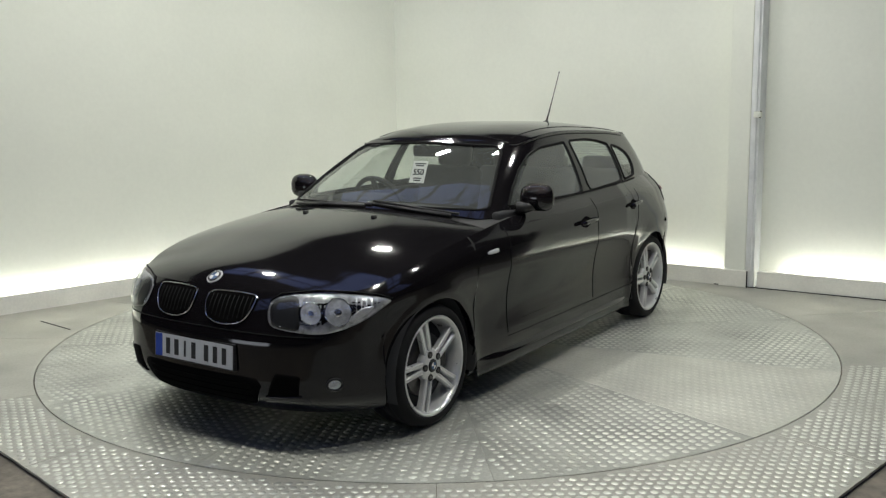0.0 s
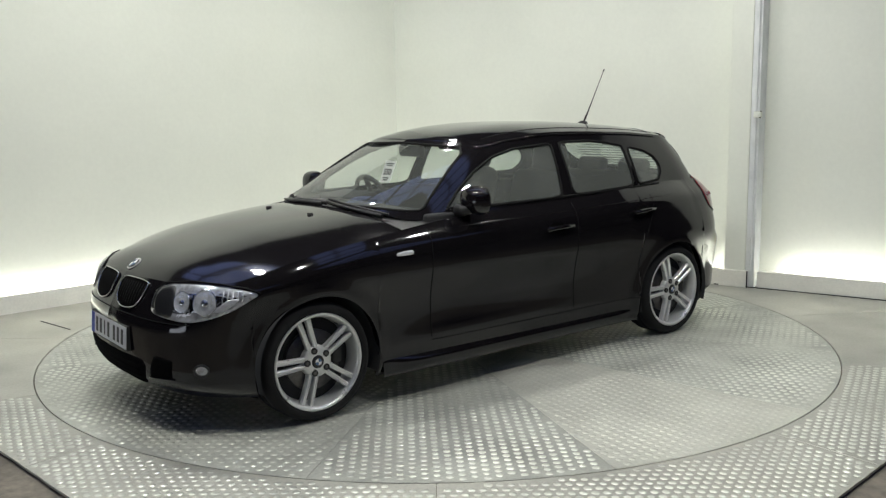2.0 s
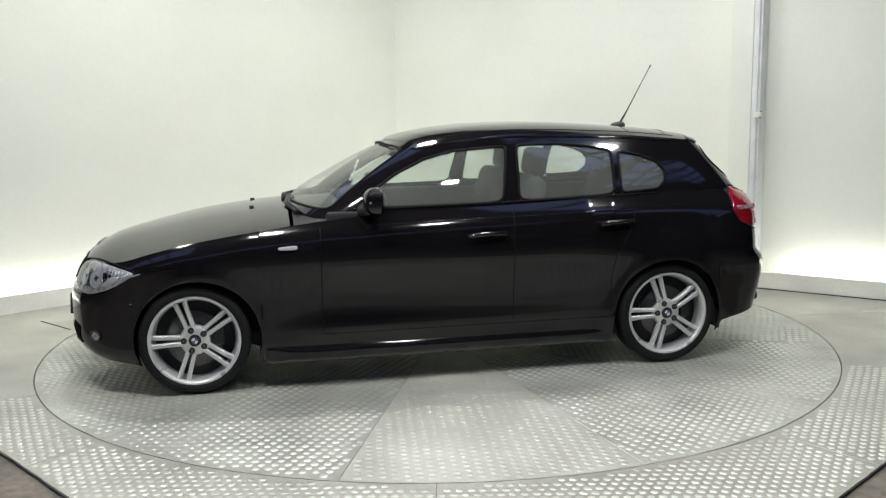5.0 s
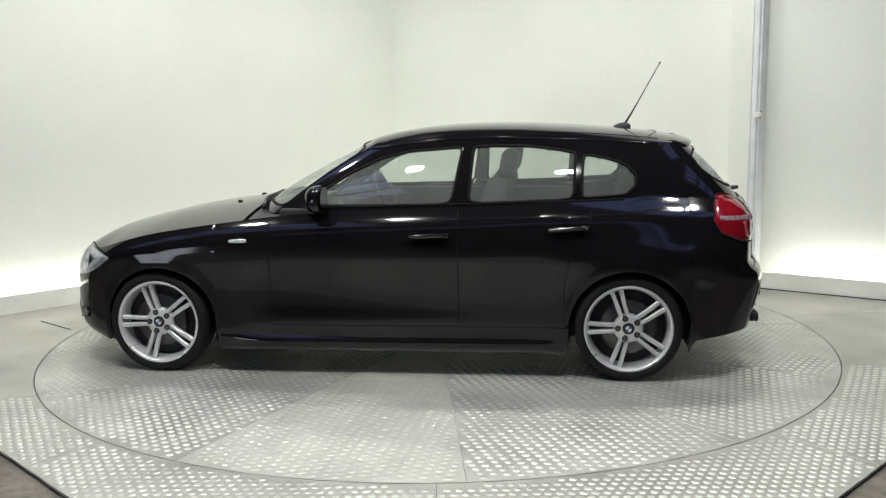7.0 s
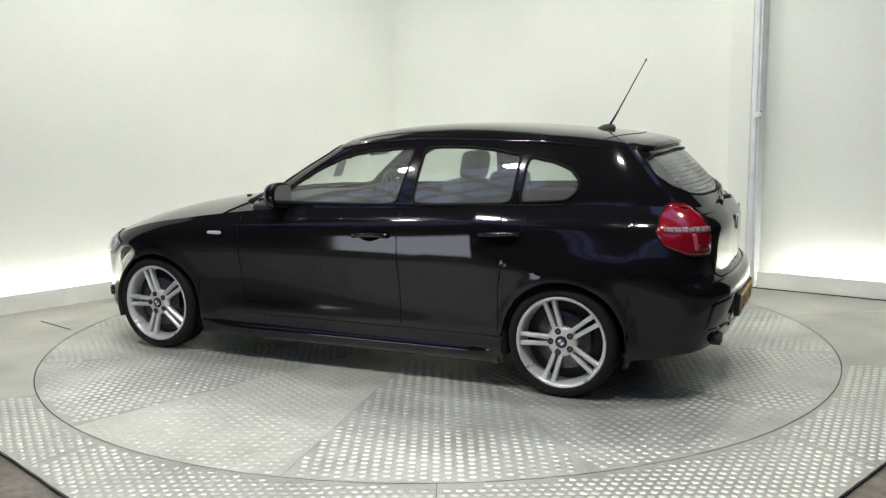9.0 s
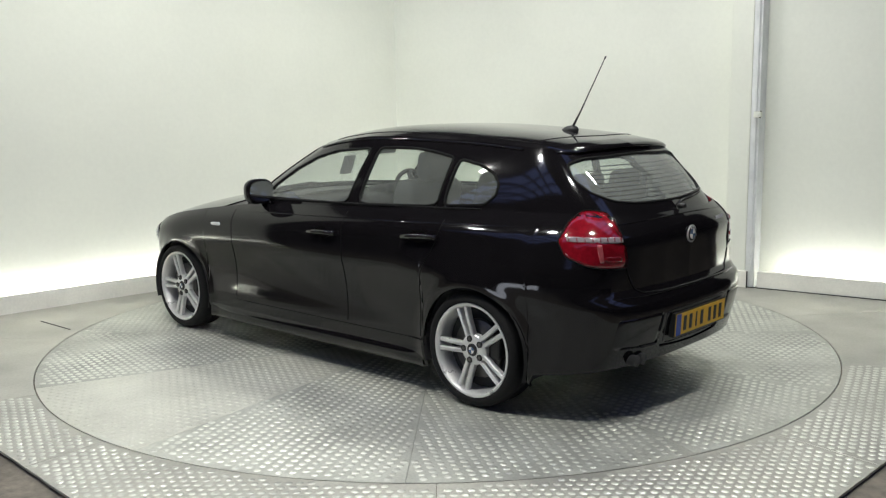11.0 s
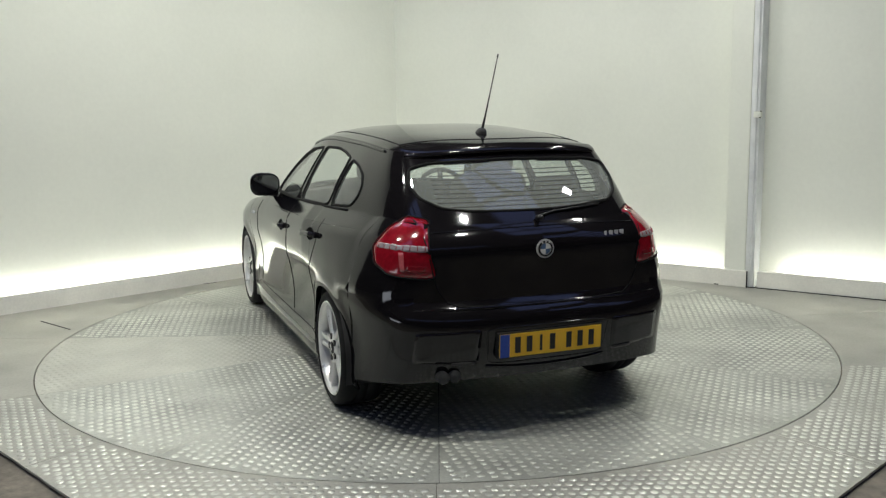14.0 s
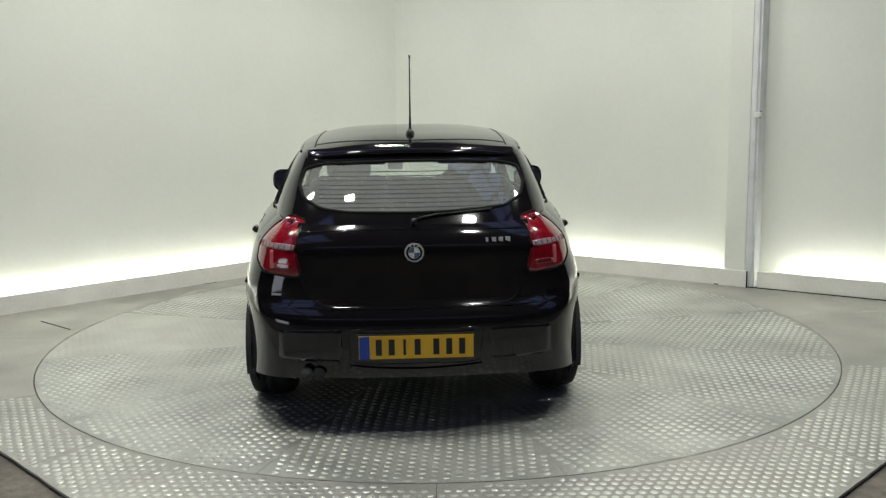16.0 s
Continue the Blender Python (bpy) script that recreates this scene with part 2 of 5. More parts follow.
turntable = new("turntable")
tagged(turntable, "round metal turntable of twelve studded wedge plates", "turntable")
turntable.location = AXIS
SEAM0 = 5.4
drum = bmesh.new()
bmesh.ops.create_cone(drum, cap_ends=True, cap_tris=False, segments=128, radius1=TABLE_R - 0.02, radius2=TABLE_R - 0.02, depth=0.16, matrix=Matrix.Translation((0, 0, -0.092)))
part("drum", drum, M_GAP, turntable)
for k in range(12):
    a0, a1 = radians(SEAM0 + 30 * k), radians(SEAM0 + 30 * (k + 1))
    g = 0.0012
    steps = 14
    rim = [(math.cos(a0 + (a1 - a0) * i / steps), math.sin(a0 + (a1 - a0) * i / steps)) for i in range(steps + 1)]
    mid = (a0 + a1) / 2
    ox, oy = math.cos(mid) * g * 3.9, math.sin(mid) * g * 3.9
    R = TABLE_R - 0.006
    outline = [(ox, oy)] + [(ox + R * c, oy + R * s) for c, s in rim]
    pl = prism("wedge_plate", outline, -0.012, 0.0, M_PALE if k == 10 else M_PLATE, turntable)

    def in_wedge(x, y, mid=mid):
        rr = math.hypot(x, y)
        if rr > TABLE_R - 0.03 or rr < 0.05:
            return False
        d = (math.atan2(y, x) - mid + math.pi) % (2 * math.pi) - math.pi
        return (radians(15) - abs(d)) * rr > 0.018

    if k == 10:   # one plate is paler and its studs are lower
        stud_mesh("plate_stud", in_wedge, mid, (0, 0), TABLE_R, 0.0, M_PALE, pl, h=0.0021)
    else:
        stud_mesh("plate_stud", in_wedge, mid, (0, 0), TABLE_R, 0.0, M_STUD, pl)

# fixed surround: a metal platform turned by 45 degrees about the table, cut out round for it
S45 = math.sqrt(0.5)
HALF_L, HALF_R = 2.836, 2.972


def in_platform(x, y):
    dx, dy = x - AXIS.x, y - AXIS.y
    return (-dx - dy) * S45 < HALF_L and (dx - dy) * S45 < HALF_R


def behind_plinth(x, y):
    p = Vector((x, y)) - CORNER
    return p.dot(LEFT_IN) < -0.014 or p.dot(RIGHT_IN) < -0.014


def surround(name, a0, a1, label):
    """One sheet of the surround between two angles about the axis."""
    n = max(6, int((a1 - a0) / 2.5))
    inner, outer = [], []
    for i in range(n + 1):
        a = radians(a0 + (a1 - a0) * i / n)
        c, s = math.cos(a), math.sin(a)
        inner.append((AXIS.x + (TABLE_R + 0.006) * c, AXIS.y + (TABLE_R + 0.006) * s))
        r = TABLE_R + 0.02
        while r < 7.5:
            x, y = AXIS.x + r * c, AXIS.y + r * s
            if not in_platform(x, y) or behind_plinth(x, y):
                break
            r += 0.004
        outer.append((AXIS.x + r * c, AXIS.y + r * s))
    m = n + 1
    vs = [(x, y, 0.0) for x, y in inner] + [(x, y, 0.0) for x, y in outer] + [(x, y, -0.012) for x, y in inner] + [(x, y, -0.012) for x, y in outer]
    fs = []
    for i in range(n):
        fs += [(i, m + i, m + i + 1, i + 1), (2 * m + i + 1, 3 * m + i + 1, 3 * m + i, 2 * m + i),
               (i, i + 1, 2 * m + i + 1, 2 * m + i), (m + i + 1, m + i, 3 * m + i, 3 * m + i + 1)]
    fs += [(0, 2 * m, 3 * m, m), (n, m + n, 3 * m + n, 2 * m + n)]
    return mesh_ob(name, vs, fs, M_SURR, False, None)


floor = new("floor")
tagged(floor, "grey studded metal floor plates round the turntable", "floor", kind="structure")
EDGES = (-150, -128, -90, -52, -20, 8, 32, 52, 76, 100, 128, 156, 180, 210)
for a0, a1 in zip(EDGES, EDGES[1:]):
    sheet = surround("floor_plate", a0 + 0.03, a1 - 0.03, "")
    sheet.parent = floor

    def in_sheet(x, y, a0=a0, a1=a1):
        dx, dy = x - AXIS.x, y - AXIS.y
        r = math.hypot(dx, dy)
        if r < TABLE_R + 0.035 or r > 4.6 or not in_platform(x + 0.02 * dx / r, y + 0.02 * dy / r) or behind_plinth(x, y):
            return False
        a = (math.degrees(math.atan2(dy, dx)) - a0) % 360
        return 0.35 < a < (a1 - a0) - 0.35

    if a0 < -20:
        stud_mesh("floor_stud", in_sheet, 0.0, (AXIS.x, AXIS.y), 5.0, 0.0, M_STUD, sheet, 0.046, 0.044, 0.0156)

# small fixtures let into the floor
for a, r, turn, ln in ((172.3, 2.747, -40.3, 0.42), (138, 2.78, 28, 0.26)):
    bm = bmesh.new()
    x, y = AXIS.x + r * math.cos(radians(a)), AXIS.y + r * math.sin(radians(a))
    box_bm(bm, 0, 0, 0.0015, ln, 0.008, 0.003, 0, Matrix.Translation((x, y, 0)) @ Matrix.Rotation(radians(turn), 4, "Z"))
    sl = part("floor_slot", bm, M_GAP, floor, "dark slot between two floor plates")

# ---------------------------------------------------------------- dark hall round the booth
hall_floor = mesh_ob("ground", [(-16, -14, -0.02), (16, -14, -0.02), (16, 18, -0.02), (-16, 18, -0.02)], [(0, 1, 2, 3)], M_HALLFLOOR)
tagged(hall_floor, "stained brown concrete hall floor", "floor", kind="structure")
for name, (x0, y0, x1, y1) in {"wall_hall_south": (-16, -14.2, 16, -14), "wall_hall_north": (-16, 18, 16, 18.2),
                               "wall_hall_west": (-16.2, -14, -16, 18), "wall_hall_east": (16, -14, 16.2, 18)}.items():
    o = prism(name, [(x0, y0), (x1, y0), (x1, y1), (x0, y1)], -0.02, 7.0, M_HALL)
    tagged(o, "dark hall wall", "wall", kind="structure")
SKYL = ((-12.0, -0.6, -2.9, 2.4), (6.5, -0.6, 14.0, 2.4), (-7.5, -9.5, 7.5, -6.5))
bm = bmesh.new()
cuts_x = sorted({-16, 16, *[s[0] for s in SKYL], *[s[2] for s in SKYL]})
cuts_y = sorted({-14, 18, *[s[1] for s in SKYL], *[s[3] for s in SKYL]})
for x0, x1 in zip(cuts_x, cuts_x[1:]):
    for y0, y1 in zip(cuts_y, cuts_y[1:]):
        cx, cy = (x0 + x1) / 2, (y0 + y1) / 2
        if any(s[0] < cx < s[2] and s[1] < cy < s[3] for s in SKYL):
            continue
        box_bm(bm, cx, cy, 7.1, x1 - x0, y1 - y0, 0.2)
tagged(part("ceiling", bm, M_HALL), "dark hall roof with blue rooflights", "ceiling", kind="structure")
for i, (x0, y0, x1, y1) in enumerate(SKYL):
    sk = mesh_ob(f"window_{i + 1}", [(x0, y0, 7.12), (x1, y0, 7.12), (x1, y1, 7.12), (x0, y1, 7.12)], [(3, 2, 1, 0)], M_SKY)
    tagged(sk, "blue dusk rooflight between dark bars", "window", kind="structure")
    bm = bmesh.new()
    n = round((x1 - x0) / 1.5)
    for k in range(1, n):
        box_bm(bm, x0 + (x1 - x0) * k / n, (y0 + y1) / 2, 7.0, 0.16, y1 - y0, 0.2)
    for k in (1, 2):
        box_bm(bm, (x0 + x1) / 2, y0 + (y1 - y0) * k / 3, 6.98, x1 - x0, 0.12, 0.16)
    part("glazing_bar", bm, M_STEEL, sk, "dark glazing bars")

# long rooflight that runs over the booth, along the line of its right-hand wall
RUN, ACROSS = Vector((0.79, -0.613)), Vector((0.613, 0.79))


def roof_point(u, v, z):
    q = RUN * u + ACROSS * v
    return (q.x, q.y, z)


sk = mesh_ob("window_4", [roof_point(-10.5, 3.9, 6.97), roof_point(3.0, 3.9, 6.97), roof_point(3.0, 5.8, 6.97), roof_point(-10.5, 5.8, 6.97)], [(3, 2, 1, 0)], M_SKY)
tagged(sk, "long blue dusk rooflight between dark bars", "window", kind="structure")
bm = bmesh.new()
turn_roof = Matrix.Rotation(math.atan2(RUN.y, RUN.x), 4, "Z")
for k in range(10):
    box_bm(bm, -10.5 + 1.5 * k, 4.85, 6.93, 0.16, 1.9, 0.12, 0, turn_roof)
for v, w in ((3.9, 0.12), (4.85, 0.08), (5.8, 0.12)):
    box_bm(bm, -3.75, v, 6.92, 13.6, w, 0.14, 0, turn_roof)
part("glazing_bar", bm, M_STEEL, sk, "dark glazing bars")

# lamps that hang over the turntable
LAMP_Z = 3.55


def ceiling_lamp():
    lamp = new("ceiling_lamp")
    tagged(lamp, "hanging rectangular lamp over the turntable", "lamp", "lamps over the turntable")
    bm = bmesh.new()
    box_bm(bm, 0, 0, 0.05, 0.27, 0.20, 0.09, 0.012)
    part("housing", bm, M_STEEL, lamp)
    bm = bmesh.new()
    box_bm(bm, 0, 0, 0.002, 0.21, 0.14, 0.006)
    part("diffuser", bm, M_LAMP, lamp, "bright diffuser")
    bm = bmesh.new()
    tube_bm(bm, [(0, 0, 0.09), (0, 0, 7.01 - LAMP_Z)], 0.008, 6)
    part("rod", bm, M_STEEL, lamp)
    return lamp


first = ceiling_lamp()
LAMPS = [(-2.35, 4.3, 33), (-1.0, 3.78, 51), (2.3, 4.6, 36), (0.75, 3.2, 38)] + [(-2.0, 6.3, 32), (-0.5, 7.6, 26), (0.5, 6.5, 30), (1.75, 6.3, 21)]
for i, (x, y, watts) in enumerate(LAMPS):
    m = Matrix.Translation((x, y, LAMP_Z))
    if i:
        copy_thing(first, m)
    else:
        first.matrix_basis = m
    area_lamp("lamp_light", (x, y, LAMP_Z - 0.01), (x, y, 0), 0.21, 0.14, watts, WARM)

# glowing panel added out of view, for the bright opening mirrored in the doors
board = new("notice_board")
board.matrix_basis = pose(-4.7, 1.75, 0, 0, 0, math.degrees(math.atan2(0.6, 0.79)))
tagged(board, "unseen glowing panel on two legs, standing in for a bright opening", "board")
bm = bmesh.new()
box_bm(bm, -0.03, -0.4, 0.36, 0.06, 1.98, 0.72, 0.01)
part("frame", bm, M_STEEL, board)
bm = bmesh.new()
box_bm(bm, 0.004, -0.4, 0.36, 0.012, 1.90, 0.64)
part("panel", bm, M_OPENING, board, "glowing white panel")
for sy in (-1.2, 0.4):  # props behind the panel
    bm = bmesh.new()
    box_bm(bm, -0.10, sy, 0.28, 0.06, 0.06, 0.60)
    part("leg", bm, M_STEEL, board)

# ---------------------------------------------------------------- the car: x forward, y to its left, z up
M_PAINT = material("black_car_paint", (0.0075, 0.0068, 0.0078), 0.4, 0.0, coat=1.0, spec=0.0, grain=0.1, grain_scale=900, stain=0.15, stain_scale=5)
M_TRIM = material("black_plastic_trim", (0.012, 0.012, 0.012), 0.45, grain=0.15, grain_scale=300)
M_RUBBER = material("tyre_rubber", (0.0095, 0.0095, 0.0098), 0.80, spec=0.3, grain=0.2, grain_scale=90, stain=0.25, stain_scale=9, bump=0.3, bump_scale=160)
M_ALLOY = material("silver_alloy", (0.74, 0.74, 0.73), 0.32, 0.5, grain=0.06, grain_scale=140, stain=0.1, stain_scale=6, rough_var=0.05)
M_DISC = material("brake_disc", (0.13, 0.125, 0.12), 0.38, 0.9, grain=0.2, grain_scale=60)
M_SEAL = material("matt_black_seal", (0.006, 0.006, 0.006), 0.7, spec=0.15, grain=0.2, grain_scale=200)
M_HOLE = material("dark_opening", (0.003, 0.003, 0.003), 0.9, spec=0.05, grain=0.2, grain_scale=200)
M_CHROME = material("chrome", (0.80, 0.80, 0.80), 0.10, 1.0, stain=0.06, stain_scale=20)
M_INNER = material("dark_cabin_cloth", (0.022, 0.022, 0.023), 0.85, grain=0.3, grain_scale=250, bump=0.3, bump_scale=500)
M_SEAT = material("charcoal_seat_cloth", (0.085, 0.085, 0.088), 0.8, grain=0.25, grain_scale=200, bump=0.3, bump_scale=400)
M_LINING = material("pale_roof_lining", (0.32, 0.32, 0.30), 0.9, grain=0.1, grain_scale=300)
M_RED = material("red_lamp_lens", (0.27, 0.007, 0.016), 0.12, coat=1.0, grain=0.2, grain_scale=60, stain=0.2, stain_scale=20)
M_REDDARK = material("dark_red_lens", (0.20, 0.006, 0.012), 0.15, coat=1.0, grain=0.25, grain_scale=80)
M_PINK = material("pale_red_lens", (0.48, 0.10, 0.11), 0.2, coat=1.0, grain=0.2, grain_scale=90)
M_CLEAR = material("clear_ribbed_lens", (0.72, 0.72, 0.74), 0.2, 0.35, grain=0.2, grain_scale=120)
M_REFL = material("lamp_reflector", (0.86, 0.87, 0.88), 0.18, 0.5, bump=1.0, bump_scale=55, grain=0.25, grain_scale=45, stain=0.25, stain_scale=30)
M_BAND = material("smoked_lens_band", (0.34, 0.28, 0.29), 0.22, 0.2, grain=0.2, grain_scale=120)
M_HOUSING = material("lamp_housing", (0.50, 0.50, 0.52), 0.24, 0.35, bump=0.9, bump_scale=60, grain=0.5, grain_scale=35)
M_BLUEBAND = material("blue_plate_band", (0.02, 0.07, 0.42), 0.4, grain=0.1, grain_scale=80)
M_WHITEPL = material("white_reflective_plate", (0.62, 0.64, 0.66), 0.35, grain=0.06, grain_scale=200, stain=0.08, stain_scale=12)
M_YELLOWPL = material("yellow_reflective_plate", (0.84, 0.50, 0.03), 0.35, grain=0.06, grain_scale=200, stain=0.08, stain_scale=12)
M_INK = material("black_ink", (0.012, 0.012, 0.014), 0.4)
M_BADGEBLUE = material("badge_blue", (0.12, 0.19, 0.32), 0.2, coat=1.0)
M_PAPER = material("white_paper", (0.80, 0.80, 0.78), 0.7, grain=0.03, grain_scale=60)
M_MIRROR = material("mirror_face", (0.85, 0.86, 0.87), 0.02, 1.0)
M_GLASS = glass("side_glass", (0.84, 0.89, 0.86), dust=0.15)
M_SCREEN = glass("windscreen_glass", (0.90, 0.93, 0.91), dust=0.09)
M_REARGL = glass("rear_glass", (0.80, 0.86, 0.83), dust=0.27)
M_LENS = glass("lamp_lens", (0.93, 0.94, 0.95))

M_PAINT.node_tree.nodes["Principled BSDF"].inputs["Coat Roughness"].default_value = 0.08
M_PAINT.node_tree.nodes["Principled BSDF"].inputs["Coat IOR"].default_value = 1.5
car = new("car")
tagged(car, "black five-door hatchback with silver double-spoke wheels", "car")


def spline(ctrl, s):
    """Catmull-Rom through rows of ctrl at the fractional indices s."""
    c = np.asarray(ctrl, float)
    n = len(c)
    s = np.asarray(s, float)
    i = np.clip(np.floor(s).astype(int), 0, n - 2)
    f = (s - i)[:, None]
    p1, p2 = c[i], c[i + 1]
    p0 = np.where((i > 0)[:, None], c[np.maximum(i - 1, 0)], 2 * p1 - p2)
    p3 = np.where((i < n - 2)[:, None], c[np.minimum(i + 2, n - 1)], 2 * p2 - p1)
    return 0.5 * ((2 * p1) + (p2 - p0) * f + (2 * p0 - 5 * p1 + 4 * p2 - p3) * f ** 2 + (3 * p1 - p0 - 3 * p2 + p3) * f ** 3)


def table(pairs):
    """A smooth curve through pairs, with no overshoot between them."""
    xs, ys = (np.array(q, float) for q in zip(*sorted(pairs)))
    h, d = np.diff(xs), np.diff(ys) / np.diff(xs)
    m = np.zeros(len(xs))
    m[0], m[-1] = d[0], d[-1]
    for i in range(1, len(xs) - 1):
        if d[i - 1] * d[i] > 0:
            w0, w1 = 2 * h[i] + h[i - 1], h[i] + 2 * h[i - 1]
            m[i] = (w0 + w1) / (w0 / d[i - 1] + w1 / d[i])

    def at(v):
        v = np.clip(np.asarray(v, float), xs[0], xs[-1])
        i = np.clip(np.searchsorted(xs, v) - 1, 0, len(h) - 1)
        t = (v - xs[i]) / h[i]
        return ((1 + 2 * t) * (1 - t) ** 2 * ys[i] + t * (1 - t) ** 2 * h[i] * m[i] + t * t * (3 - 2 * t) * ys[i + 1] + t * t * (t - 1) * h[i] * m[i + 1])

    return at


# plan outline of the lower body (left half), from the middle of the nose to the middle of the tail,
# with the shoulder height and how far the nose and tail profiles take hold
PLAN = [  # x, y, shoulder z, nose share, tail share
    (2.055, 0.00, 0.700, 1, 0), (2.045, 0.22, 0.700, 1, 0), (2.005, 0.45, 0.700, 1, 0), (1.915, 0.640, 0.702, 0.9, 0),
    (1.76, 0.765, 0.712, 0.5, 0), (1.58, 0.828, 0.752, 0.12, 0), (1.33, 0.858, 0.806, 0, 0), (0.95, 0.862, 0.862, 0, 0),
    (0.50, 0.864, 0.912, 0, 0), (0.0, 0.868, 0.938, 0, 0), (-0.5, 0.870, 0.956, 0, 0), (-0.95, 0.870, 0.980, 0, 0),
    (-1.33, 0.868, 0.992, 0, 0), (-1.62, 0.846, 0.992, 0, 0.1), (-1.86, 0.785, 0.985, 0, 0.35), (-2.02, 0.685, 0.978, 0, 0.8),
    (-2.095, 0.50, 0.972, 0, 1), (-2.128, 0.25, 0.970, 0, 1), (-2.135, 0.0, 0.970, 0, 1)]
NOSE = table([(0.15, -0.13), (0.19, -0.06), (0.25, -0.015), (0.33, 0.0), (0.48, 0.0), (0.53, -0.012), (0.58, -0.035), (0.64, -0.062), (0.70, -0.105), (0.75, -0.16)])
TAIL = table([(0.2, 0.085), (0.28, 0.058), (0.36, 0.034), (0.44, 0.014), (0.52, 0.0), (0.575, 0.012), (0.605, 0.045), (0.63, 0.068), (0.75, 0.066), (0.86, 0.060), (0.92, 0.085), (0.975, 0.135), (1.0, 0.17)])
SIDE = table([(0.14, 0.90), (0.18, 0.945), (0.235, 0.962), (0.285, 0.958), (0.36, 0.955), (0.48, 0.960), (0.60, 0.983), (0.655, 0.9955), (0.69, 0.9985), (0.72, 0.9978), (0.80, 0.9925), (1.0, 0.986)])
R_ARCH, ARCH_F, ARCH_R, ARCH_Z = 0.330, 1.318, -1.335, 0.288
WHEEL_R, HUB_Z = 0.293, 0.293


def bottom(x):
    z = np.interp(x, [-2.14, -1.95, -1.70, -1.66, 1.64, 1.70, 2.1], [0.275, 0.255, 0.225, 0.145, 0.145, 0.165, 0.170])
    for c in (ARCH_F, ARCH_R):
        d = np.abs(x - c)
        z = np.where(d < R_ARCH, np.maximum(z, ARCH_Z + np.sqrt(np.maximum(R_ARCH ** 2 - d ** 2, 0)) * 0.985), z)
    return z


def skin(ctrl, z):
    """Point of the lower body for plan rows ctrl at the heights z."""
    x, y, zt, gn, gt = ctrl.T
    side = SIDE(z)
    aft = np.clip((1.05 - x) / 0.6, 0, 1)
    rel = np.clip(1 - (zt - z) / 0.11, 0, 1)
    side = side * (1 - (0.058 + 0.027 * aft) * rel ** (2.2 - 0.8 * aft))
    flare = 0.012 * np.exp(-((np.hypot(x - ARCH_F, z - ARCH_Z) - R_ARCH) / 0.05) ** 2) + 0.014 * np.exp(-((np.hypot(x - ARCH_R, z - ARCH_Z) - R_ARCH) / 0.05) ** 2)
    share = np.minimum(np.clip((-0.85 - x) / 0.95, 0, 1) ** 0.9, 0.82)
    side = side * (1 - 0.17 * np.clip((z - 0.58) / 0.40, 0, 1) ** 1.4 * share)
    amount = np.clip(y / 0.8, 0, 1) ** 3
    # hollow of the doors: a crease at mid height, then a scoop down to the sill
    hollow = np.exp(-((x + 0.13) / 0.95) ** 6)
    u = np.clip((0.665 - z) / 0.335, 0, 1)
    low = np.clip(0.60 + 0.19 * (0.62 - x), 0.60, 0.90)   # the scoop deepens towards the rear wheel
    deep = 0.058 * low
    scoop = 0.9985 - np.where(u < low, deep * (1 - (1 - u / low) ** 2), deep - 0.10 * (u - low) ** 2) - 0.014 * np.clip((0.29 - z) / 0.12, 0, 1)
    side = np.where(z < 0.665, side * (1 - hollow) + scoop * hollow, side)
    yy = y * (1 + (side - 1) * np.clip(y / 0.7, 0, 1)) + flare * amount
    xx = x + gn * NOSE(z) + gt * TAIL(z)
    return np.stack([xx, yy, z], -1)


fine = np.linspace(0, len(PLAN) - 1, 4000)
dense = spline(PLAN, fine)
arc = np.concatenate([[0], np.cumsum(np.hypot(np.diff(dense[:, 0]), np.diff(dense[:, 1])))])
stops = np.linspace(0, arc[-1], 250)
DOOR_X = (0.66, -0.40, -1.02)
extra = [np.interp(-v, -dense[:, 0], arc) for v in (*DOOR_X, ARCH_F + R_ARCH * 0.9995, ARCH_F - R_ARCH * 0.9995, ARCH_R + R_ARCH * 0.9995, ARCH_R - R_ARCH * 0.9995, ARCH_F + R_ARCH * 1.003, ARCH_F - R_ARCH * 1.003, ARCH_R + R_ARCH * 1.003, ARCH_R - R_ARCH * 1.003)]
stops = np.sort(np.concatenate([stops, extra]))
cols = spline(PLAN, np.interp(stops, arc, fine))
NV = 26
vv = np.linspace(0, 1, NV)
zb = bottom(cols[:, 0])
GRID = np.stack([skin(cols, zb + (cols[:, 2] - zb) * v) for v in vv], 1)   # column, row, xyz


def grid_mesh(g, keep=None):
    n, m = g.shape[:2]
    vs = g.reshape(-1, 3)
    fs = [(i * m + j, i * m + j + 1, (i + 1) * m + j + 1, (i + 1) * m + j) for i in range(n - 1) for j in range(m - 1) if keep is None or keep(i, j)]
    used = sorted({v for f in fs for v in f})
    idx = {v: k for k, v in enumerate(used)}
    return vs[used], [tuple(idx[v] for v in f) for f in fs]


